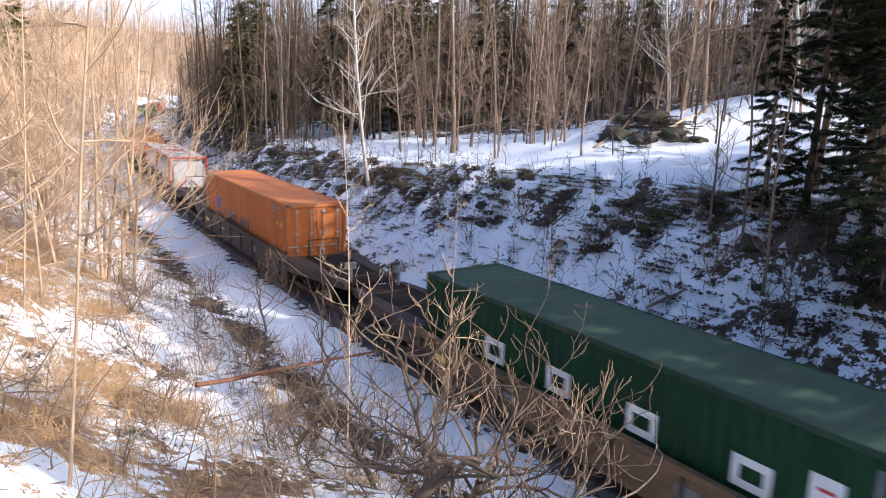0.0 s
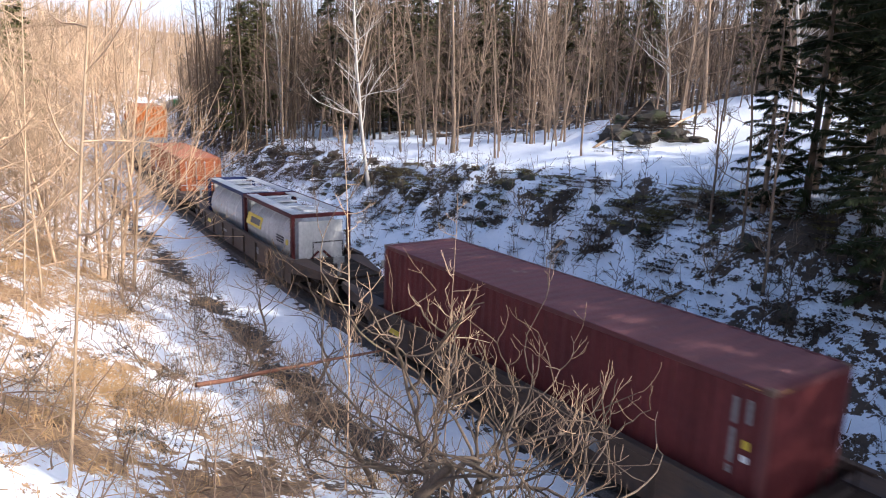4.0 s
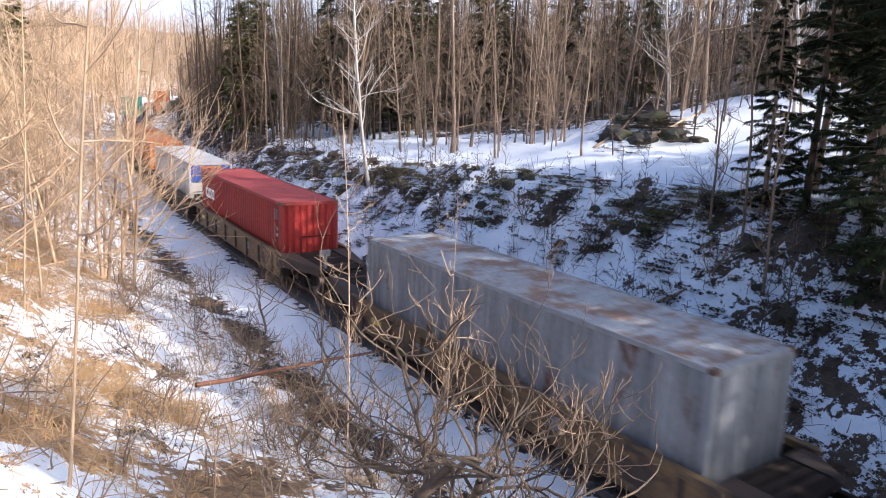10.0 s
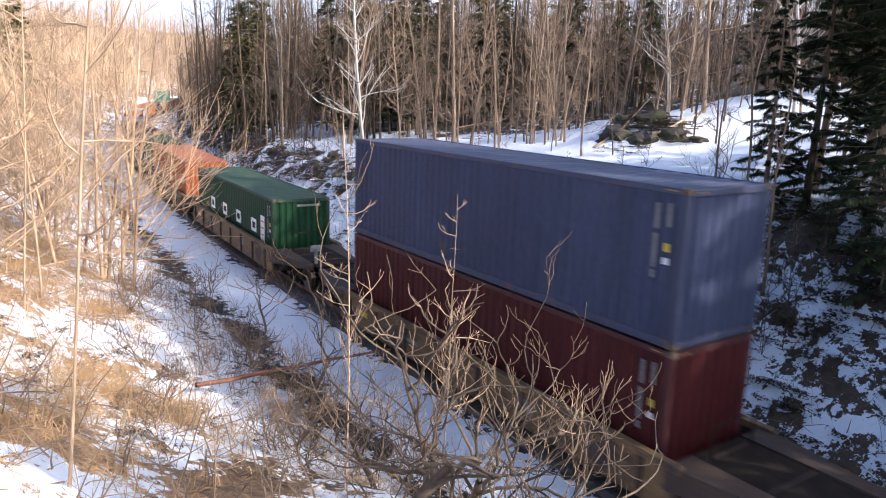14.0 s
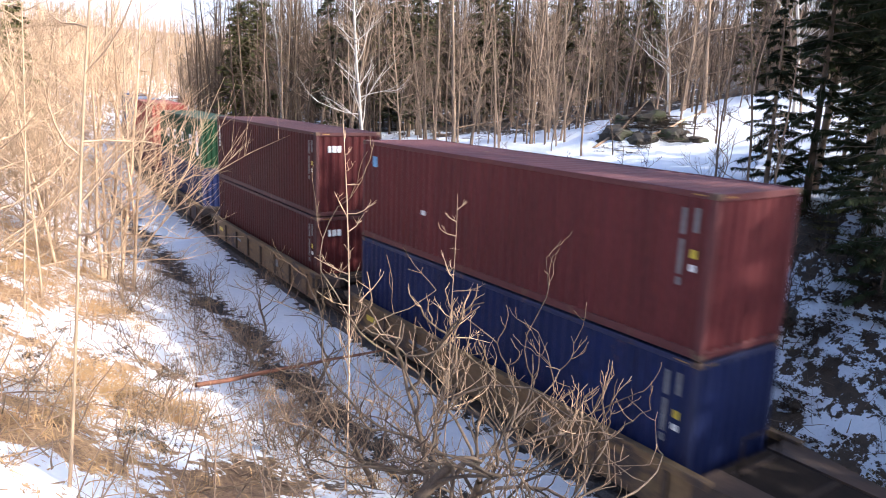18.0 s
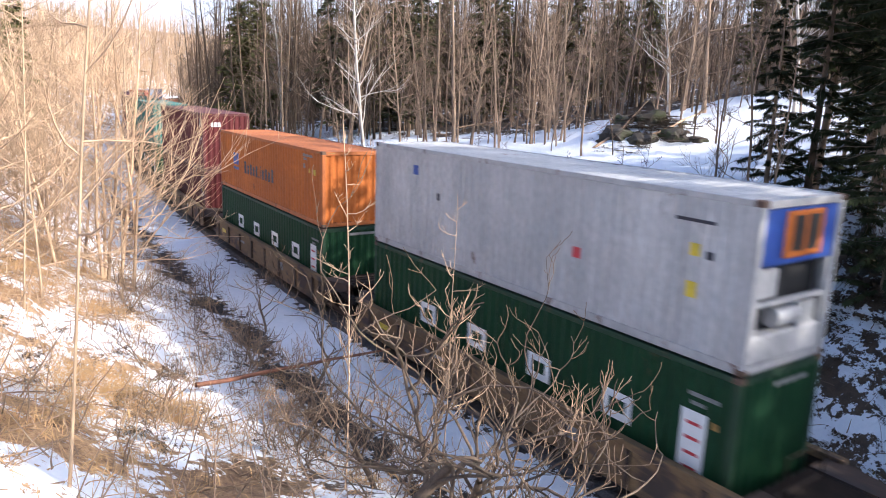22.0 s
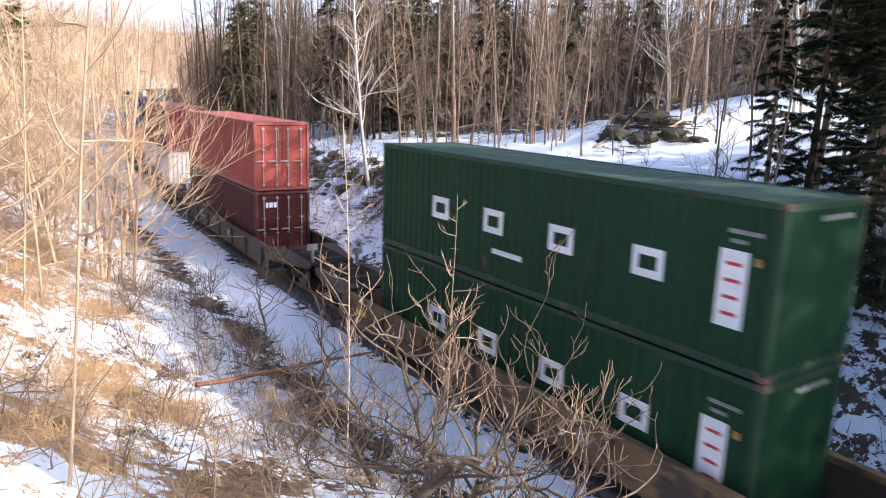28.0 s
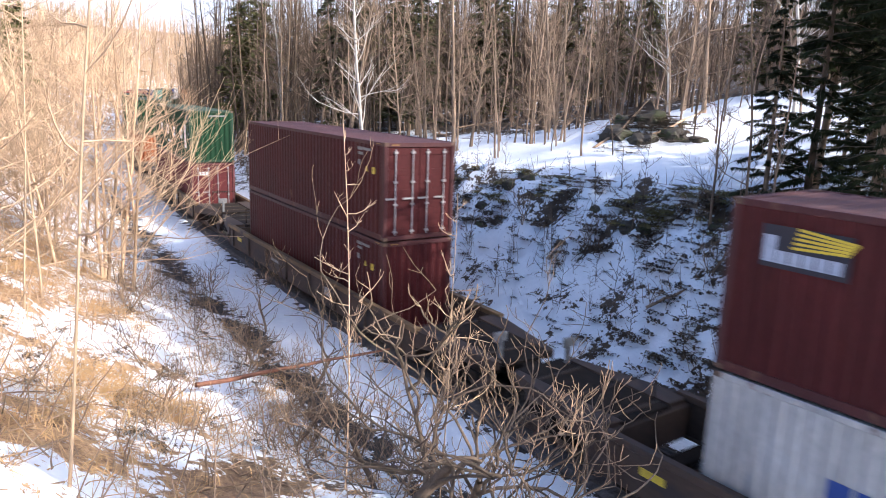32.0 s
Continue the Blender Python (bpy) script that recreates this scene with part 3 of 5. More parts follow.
def container(colour, label, length=12.192, H=2.896, end="ribs", marks="", tag=False, name="shipping_container"):
    """A steel box container on an Empty at the middle of its base; x is the way of travel."""
    L = length
    c = new(name)
    tagged(c, label, "container", group="containers on the train")
    P, EDGE = paint(colour), paint(colour, "edge")
    key = (L, H)
    cached("side_wall", key, lambda: corrugated(-L / 2 + 0.14, L / 2 - 0.14, 0.16, H - 0.11, 0.28, 0.024), P, c, pose(0, CW / 2 - 0.006, 0))
    cached("side_wall", key, lambda: corrugated(-L / 2 + 0.14, L / 2 - 0.14, 0.16, H - 0.11, 0.28, 0.024), P, c, pose(0, -CW / 2 + 0.006, 0, 0, 0, 180))

    def roof():
        bm = corrugated(-L / 2 + 0.05, L / 2 - 0.05, -CW / 2 + 0.06, CW / 2 - 0.06, 0.4, 0.018)
        bmesh.ops.rotate(bm, verts=bm.verts, cent=(0, 0, 0), matrix=Matrix.Rotation(radians(90), 3, "X"))
        bmesh.ops.reverse_faces(bm, faces=bm.faces)
        return bm
    cached("roof", key, roof, paint(colour, "roof"), c, pose(0, 0, H - 0.012))
    for sy in (1, -1):
        y0 = CW / 2
        cached("top_rail", L, lambda: boxes((-L / 2 + 0.1, L / 2 - 0.1, -0.07, 0, -0.11, 0), bevel=0.012), EDGE, c, pose(0, y0 * sy, H - 0.004, 0, 0, 0 if sy > 0 else 180))
        cached("bottom_rail", L, lambda: boxes((-L / 2 + 0.1, L / 2 - 0.1, -0.06, 0, 0, 0.165), bevel=0.01), EDGE, c, pose(0, y0 * sy, 0.012, 0, 0, 0 if sy > 0 else 180))
    for sx in (1, -1):
        for sy in (1, -1):
            m = pose(sx * L / 2, sy * CW / 2, 0)
            cached("corner_post", (H, sx, sy), lambda: boxes((0 if sx < 0 else -0.15, 0.15 if sx < 0 else 0, 0 if sy < 0 else -0.13, 0.13 if sy < 0 else 0, 0.10, H - 0.10), bevel=0.015), EDGE, c, m)
            for z in (0.0, H - 0.118):
                cached("corner_casting", (sx, sy), lambda: boxes((-0.004 if sx < 0 else -0.176, 0.176 if sx < 0 else 0.004, -0.004 if sy < 0 else -0.16, 0.16 if sy < 0 else 0.004, 0, 0.118), bevel=0.018), CASTING, c, pose(sx * L / 2, sy * CW / 2, z))
        for z in (0.01, H - 0.14):
            cached("end_rail", 1, lambda: boxes((-0.1, 0.1, -CW / 2 + 0.12, CW / 2 - 0.12, 0, 0.13), bevel=0.01), EDGE, c, pose(sx * (L / 2 - 0.1), 0, z))
    cached("floor", L, lambda: boxes((-L / 2 + 0.05, L / 2 - 0.05, -CW / 2 + 0.07, CW / 2 - 0.07, 0.03, 0.15)), STEEL_DARK, c)
    cached("end_wall", H, lambda: corrugated(-1.09, 1.09, 0.13, H - 0.12, 0.26, 0.045), P, c, pose(L / 2 - 0.02, 0, 0, 0, 0, -90))
    if end == "ribs":
        cached("end_wall", H, lambda: corrugated(-1.09, 1.09, 0.13, H - 0.12, 0.26, 0.045), P, c, pose(-L / 2 + 0.02, 0, 0, 0, 0, 90))
    elif end == "doors":
        for sy in (1, -1):
            d = cached("door", H, lambda: door_leaf(1.075, H - 0.3), P, c, pose(-L / 2 + 0.06, sy * 0.545, 0.14))
            for dy in (-0.29, 0.29):
                cached("lock_rod", H, lambda: lock_rod(H - 0.36), GALV, d, pose(-0.065, dy, 0.03))
    elif end == "reefer":
        add_reefer_end(c, L, H)
    if tag:
        for y, w in ((0.72, 0.10), (0.55, 0.16), (0.36, 0.14)):
            cached("end_block", w, lambda: boxes((-0.004, 0, -w / 2, w / 2, -0.11, 0.11)), WHITE_MARK, c, pose(-L / 2 - (0.045 if end == "doors" else 0.0), y, H * 0.80))
    if marks in ("line", "line_fore"):
        cached("end_bar", 1, lambda: boxes((-0.004, 0, -0.5, 0.5, -0.045, 0.045)), MARK_DULL, c, pose(-L / 2 + 0.012, -0.3, H * 0.90))
        line_marks(c, L, H, -4.78 if marks == "line_fore" else -5.3)
    elif marks == "logo":
        logo_marks(c, L, H)
        rear_marks(c, L, H, True)
    elif marks == "logo_blue":
        logo_marks(c, L, H, False)
    elif marks == "front":
        front_marks(c, L, H)
        rear_marks(c, L, H)
    elif marks == "dot":
        bar(c, "round_label", L / 2 - 0.75, H * 0.80, 0.26, 0.3, SKY_MARK)
        bar(c, "label_patch", L / 2 - 3.4, H * 0.42, 0.22, 0.12, WHITE_MARK)
        rear_marks(c, L, H)
    elif marks == "sign":
        s = bar(c, "sign_panel", L / 2 - 1.25, H * 0.77, 1.36, 0.66, NAVY_MARK, "dark navy sign panel with pale blocks and yellow rays")
        for k in range(5):
            cached("ray", k, lambda: boxes((-0.42 - 0.03 * k, 0.42 - 0.02 * k, 0.0, 0.003, -0.02, 0.02)), YELLOW_MARK, s, pose(-0.22, 0.0005, 0.04 + 0.06 * k, 0, 3.0 - 2.2 * k, 0))
        for k, (w, h) in enumerate(((0.20, 0.42), (0.17, 0.20), (0.17, 0.20), (0.17, 0.20), (0.17, 0.20), (0.17, 0.20))):
            cached("sign_block", (w, h), lambda: boxes((-w / 2, w / 2, 0.0, 0.003, 0, h)), SIGN_PALE, s, pose(0.54 - 0.205 * k, 0.0008, -0.25))
        rear_marks(c, L, H)
    elif marks == "dark_patches":
        for x, z, w, h in ((2.4, 0.50, 2.3, 0.95), (-2.9, 0.36, 1.25, 0.8), (-4.5, 0.66, 0.7, 0.45)):
            bar(c, "repainted_patch", x, H * z, w, h, GREY_PATCH)
    elif marks == "warn":
        rear_marks(c, L, H, True)
    elif marks == "block3":
        for k in range(3):
            letter_block(c, L / 2 - 0.85 - 0.55 * k, H * 0.55, 0.46, 0.5, WHITE_MARK, 0.12)
        rear_marks(c, L, H)
    elif marks == "rear":
        rear_marks(c, L, H)
    elif marks == "red_dot":
        bar(c, "round_label", L / 2 - 3.6, H * 0.66, 0.28, 0.34, RED_MARK)
        rear_marks(c, L, H)
    elif marks == "patches":
        for x, z, w, h in ((2.2, .72, .5, .5), (1.2, .68, .2, .4), (0.5, .62, .55, .5), (-.7, .60, .6, .5), (-1.9, .56, .6, .5), (2.0, .3, .4, .3), (1.1, .36, .6, .4), (-1.6, .35, .9, .7), (3.2, .75, .3, .25), (-3.2, .55, .6, .5)):
            bar(c, "faded_patch", x, H * z, w, h, paint("blue") if w > 0.55 else paint("slate blue"))
    elif marks == "wide":
        for k in range(6):
            letter_block(c, L / 2 - 0.9 - 0.42 * k, H * 0.62, 0.34, 0.3, MARK_DULL)
        rear_marks(c, L, H)
    elif marks == "panels":
        for x, z, w, h, m in ((3.9, .8, .25, .25, BLUE_MARK), (2.8, .6, .14, .18, DARK_MARK), (-4.9, .83, .8, .06, DARK_MARK), (-4.95, .66, .2, .22, YELLOW_MARK), (-5.25, .64, .14, .14, DARK_MARK), (-4.95, .42, .22, .28, YELLOW_MARK), (-2.2, .45, .22, .22, RED_MARK)):
            bar(c, "label_patch", x, H * z, w, h, m)
    return c


def add_reefer_end(c, L, H):
    x = -L / 2
    W = paint("white")
    u = cached("cooling_unit", H, lambda: boxes((0.02, 0.30, -1.08, 1.08, H * 0.62, H - 0.14), bevel=0.03), BLUE_MARK, c, pose(x, 0, 0), "blue and orange cooling unit")
    cached("fan_cover", H, lambda: boxes((-0.02, 0.03, -0.62, 0.52, H * 0.66, H - 0.2), bevel=0.03), paint("orange"), u)
    for y in (-0.27, 0.17):
        cached("fan_grille", H, lambda: boxes((-0.035, -0.02, -0.15, 0.15, H * 0.70, H - 0.28)), GASKET, u, pose(0, y, 0))
    cached("recess", H, lambda: boxes((0.30, 0.34, -1.08, 1.08, 0.14, H * 0.62)), GASKET, c, pose(x, 0, 0))
    cached("lower_panel", H, lambda: boxes((0.03, 0.3, -1.08, 1.08, 0.14, 0.62), bevel=0.03), W, c, pose(x, 0, 0))
    cached("compressor", H, lambda: add_cyl(boxes((0.08, 0.28, -0.85, -0.3, 0.64, 1.05)), (0.18, -0.35, 0.85), (0.18, 0.35, 0.85), 0.17, 12), ALU, c, pose(x, 0, 0))
    cached("control_box", H, lambda: boxes((0.05, 0.28, 0.45, 1.0, 1.25, 1.75), bevel=0.03), W, c, pose(x, 0, 0))
    for y in (-1.03, 1.03):
        cached("brace", H, lambda: boxes((0.04, 0.12, -0.05, 0.05, 0.6, H * 0.62)), W, c, pose(x, y, 0))
    cached("cross_brace", H, lambda: boxes((0.04, 0.12, -0.98, 0.98, 1.12, 1.2)), W, c, pose(x, 0, 0))


def tank_container(frame_colour, label, sign=False):
    c = tagged(new("tank_container"), label, "container", group="containers on the train")
    L, H, P = 6.058, 2.591, paint(frame_colour)

    def shell():
        bm = bmesh.new()
        add_cyl(bm, (-2.62, 0, 0), (2.62, 0, 0), 1.17, 32)
        add_cyl(bm, (2.62, 0, 0), (2.9, 0, 0), 1.17, 32, 0.7)
        add_cyl(bm, (-2.9, 0, 0), (-2.62, 0, 0), 0.7, 32, 1.17)
        return bm
    tank = cached("tank", 1, shell, TANK_SHELL, c, pose(0, 0, 1.33), smooth=False)
    for x in (-1.6, 0, 1.6):
        cached("tank_band", 1, lambda: add_cyl(bmesh.new(), (-0.03, 0, 0), (0.03, 0, 0), 1.178, 32), ALU, tank, pose(x, 0, 0))
    if sign:
        for x, z, w, h, m in ((1.7, 0.28, 1.9, 0.50, YELLOW_MARK), (1.5, 0.28, 1.25, 0.26, DARK_MARK), (-1.6, 0.2, 0.8, 0.05, DARK_MARK), (-1.6, 0.1, 0.8, 0.05, DARK_MARK), (-1.6, 0.0, 0.7, 0.05, DARK_MARK), (-2.4, 0.1, 0.2, 0.2, YELLOW_MARK)):
            y = math.sqrt(1.185 ** 2 - z * z) + (0.004 if m == DARK_MARK else 0)
            cached("sign_panel" if m == YELLOW_MARK else "text_bar", (w, h), lambda: boxes((-w / 2, w / 2, -0.04, 0, -h / 2, h / 2)), m, tank, pose(x, y, z, math.degrees(math.asin(z / 1.185)), 0, 0) @ pose(0, 0.012, 0))
    for sx in (1, -1):
        for sy in (1, -1):
            cached("corner_post", ("tank", sx, sy), lambda: boxes((-0.08, 0.08, -0.07, 0.07, 0, H), bevel=0.012), P, c, pose(sx * (L / 2 - 0.08), sy * (CW / 2 - 0.07), 0))
            cached("diagonal_brace", (sx, sy), lambda: add_cyl(bmesh.new(), (0, 0, 0.15), (0, -sy * 1.0, 1.1), 0.05, 6), P, c, pose(sx * (L / 2 - 0.08), sy * (CW / 2 - 0.12), 0))
        for z in (0.0, H - 0.14):
            cached("end_rail", "tank", lambda: boxes((-0.06, 0.06, -CW / 2 + 0.14, CW / 2 - 0.14, 0.0, 0.14), bevel=0.01), P, c, pose(sx * (L / 2 - 0.08), 0, z))
        cached("end_plate", "tank", lambda: boxes((-0.02, 0.02, -0.9, 0.9, 0.3, H - 0.3), bevel=0.01), paint("white"), c, pose(sx * (L / 2 - 0.12), 0, 0))
    for sy in (1, -1):
        for z in (0.0, H - 0.14):
            cached("side_rail", "tank", lambda: boxes((-L / 2 + 0.16, L / 2 - 0.16, -0.05, 0.05, 0.0, 0.13), bevel=0.01), P, c, pose(0, sy * (CW / 2 - 0.05), z))
        cached("walkway", "tank", lambda: boxes((-2.85, 2.85, -0.22, 0.22, 0, 0.035)), ALU, c, pose(0, sy * 0.88, H - 0.04))
    for x in (-2.2, -0.9, 0.5, 1.9):
        cached("cross_walk", "tank", lambda: boxes((-0.09, 0.09, -0.65, 0.65, 0, 0.03)), ALU, c, pose(x, 0, H - 0.045))
    for x in (-1.5, 0.9):
        cached("hatch", "tank", lambda: boxes((-0.35, 0.35, -0.3, 0.3, 0, 0.06), bevel=0.01), GALV, c, pose(x, 0, 1.33 + 1.165))
    return c


# ---------------------------------------------------------------- well cars
SILL_Y = 1.42


def truck(parent, x, key):
    t = cached("truck", key, lambda: boxes((-0.22, 0.22, -0.95, 0.95, 0.42, 0.72), bevel=0.03), STEEL_DARK, parent, pose(x, 0, 0))
    for sy in (1, -1):
        def frame_side():
            bm = boxes((-0.55, 0.55, -0.07, 0.07, 0.62, 0.80), (-1.12, -0.5, -0.07, 0.07, 0.40, 0.62), (0.5, 1.12, -0.07, 0.07, 0.40, 0.62), (-0.45, 0.45, -0.06, 0.06, 0.16, 0.30), bevel=0.03)
            for k in (-0.2, 0.0, 0.2):
                add_cyl(bm, (k, 0, 0.3), (k, 0, 0.62), 0.075, 8)
            return bm
        cached("side_frame", 1, frame_side, STEEL_DARK, t, pose(0, sy * 1.0, 0))
    for dx in (-0.86, 0.86):
        for sy in (1, -1):
            def wheel():
                bm = bmesh.new()
                add_cyl(bm, (0, -0.065, 0), (0, 0.065, 0), 0.457, 28)
                add_cyl(bm, (0, 0.065, 0), (0, 0.09, 0), 0.49, 28)
                add_cyl(bm, (0, -0.11, 0), (0, -0.065, 0), 0.13, 12)
                add_cyl(bm, (0, -0.075, 0), (0, -0.066, 0), 0.37, 20)
                return bm
            cached("wheel", 1, wheel, RAIL, t, pose(dx, sy * 0.755, 0.457, 0, 0, 180 if sy > 0 else 0))
        cached("axle", 1, lambda: add_cyl(bmesh.new(), (0, -1.05, 0), (0, 1.05, 0), 0.08, 10), STEEL_DARK, t, pose(dx, 0, 0.457))
    return t


def well_car(front, rear, colour, joint_front, joint_rear, well=12.7):
    """One well unit on an Empty at rail height. front, rear: how far its ends lie from the middle of the well; joint: shares a truck with its neighbour."""
    M = CAR_PAINT["brown"]
    CHORD = CAR_PAINT[colour]
    c = tagged(new("well_car"), ("weathered yellow" if colour == "tan" else "grimy brown") + " steel double-stack well car on rails", "rail car", group="cars of the train")
    hw = well / 2
    for sy in (1, -1):
        s = cached("side_sill", (well, sy), lambda: boxes((-hw - 0.25, hw + 0.25, -0.03, 0.03, 0.2, 1.02), (-hw, hw, -0.10 if sy > 0 else -0.03, 0.03 if sy > 0 else 0.10, 0.18, 0.24), bevel=0.006), CHORD if colour == "tan" and sy > 0 and random.Random(front).random() < 0.8 else M, c, pose(0, sy * SILL_Y, 0))
        cached("top_chord", (well, sy), lambda: boxes((-hw - 0.35, hw + 0.35, -0.09, 0.09, 1.02, 1.17), bevel=0.012), CHORD, s)
        n = 8
        for k in range(n if sy > 0 else 0):
            x = -hw + 0.5 + k * (well - 1.0) / (n - 1)
            cached("stiffener", sy, lambda: boxes((-0.035, 0.035, 0.0, 0.075, 0.26, 1.02)), M, s, pose(x, 0.03, 0))
        if sy > 0:
            for x, w, h, m in ((hw - 1.3, 0.55, 0.16, YELLOW_MARK), (2.4, 0.9, 0.10, MARK_DULL), (-2.6, 0.45, 0.28, MARK_DULL)):
                cached("stencil_bar", (w, h), lambda: boxes((-w / 2, w / 2, -0.003, 0.003, -h / 2, h / 2)), m, s, pose(x, 0.036, 0.70))
    for k in range(4):
        x = -hw + 0.6 + k * (well - 1.2) / 3
        cached("well_floor_beam", 1, lambda: boxes((-0.2, 0.2, -SILL_Y + 0.03, SILL_Y - 0.03, 0.08, 0.2)), STEEL_DARK, c, pose(x, 0, 0))
    for sx, e, joint in ((1, round(front, 1), joint_front), (-1, round(rear, 1), joint_rear)):
        d = cached("end_deck", (well, e), lambda: boxes((hw + 0.02, e - 0.2, -0.75, 0.75, 0.98, 1.06), bevel=0.008), STEEL_DARK, c, pose(0, 0, 0, 0, 0, 0 if sx > 0 else 180))
        cached("bulkhead", well, lambda: boxes((hw - 0.06, hw + 0.06, -SILL_Y + 0.03, SILL_Y - 0.03, 0.2, 0.975), bevel=0.01), M, d)
        for sy in (1, -1):
            def gusset():
                bm = bmesh.new()
                z0, z1 = 0.62, 1.1
                plan = [(hw + 0.06, sy * 1.5), (hw + 0.06, sy * 0.76), (e - 0.35, sy * 0.76), (e - 0.35, sy * 0.95)]
                lo = [bm.verts.new((a, b, z0 + (0.25 if i > 1 else 0))) for i, (a, b) in enumerate(plan)]
                hi = [bm.verts.new((a, b, z1)) for a, b in plan]
                bm.faces.new(lo), bm.faces.new(hi[::-1])
                for i in range(4):
                    bm.faces.new((lo[i], hi[i], hi[(i + 1) % 4], lo[(i + 1) % 4]))
                bmesh.ops.recalc_face_normals(bm, faces=bm.faces)
                return bm
            cached("shear_plate", (well, e, sy), gusset, M, d)
        cached("draft_sill", (well, e), lambda: boxes((hw + 0.05, e - 0.05, -0.25, 0.25, 0.66, 0.975), bevel=0.02), STEEL_DARK, d)
        for k in range(3):
            cached("deck_rib", 1, lambda: boxes((-0.03, 0.03, -0.7, 0.7, 1.06, 1.085)), M, d, pose(hw + 0.3 + k * max(0.25, (e - hw - 0.8) / 2.4), 0, 0))
        if not joint:
            cached("brake_stand", 1, lambda: boxes((-0.05, 0.05, -0.05, 0.05, 1.06, 1.62), (-0.07, 0.0, -0.2, 0.2, 1.5, 1.74), bevel=0.01), MARK_DULL, d, pose(e - 0.55, -0.62, 0))
            cached("handrail", 1, lambda: add_cyl(add_cyl(add_cyl(bmesh.new(), (0, -0.6, 1.06), (0, -0.6, 1.75), 0.02, 6), (0, 0.6, 1.06), (0, 0.6, 1.75), 0.02, 6), (0, -0.6, 1.75), (0, 0.6, 1.75), 0.02, 6), STEEL_DARK, d, pose(hw + 0.35, 0, 0))
            cached("coupler", 1, lambda: boxes((-0.35, 0.15, -0.09, 0.09, 0.72, 0.92), (0.1, 0.32, -0.16, 0.16, 0.68, 0.96), bevel=0.03), STEEL_DARK, d, pose(e - 0.2, 0, 0))
            truck(c, sx * (hw + 1.5), 1)
        elif sx < 0:
            truck(c, -e, 1)
    return c


# ---------------------------------------------------------------- the train: time at the 20 m mark, car, loads (lower first)
SPEED = 20.45
G = "box container with white blocks and a striped side panel"
O = "orange box container with dark blue blocks along its side"


def C(colour, label, **kw):
    return ("box", colour, label, kw)


def T(colour, label):
    return ("tank", colour, label, {})


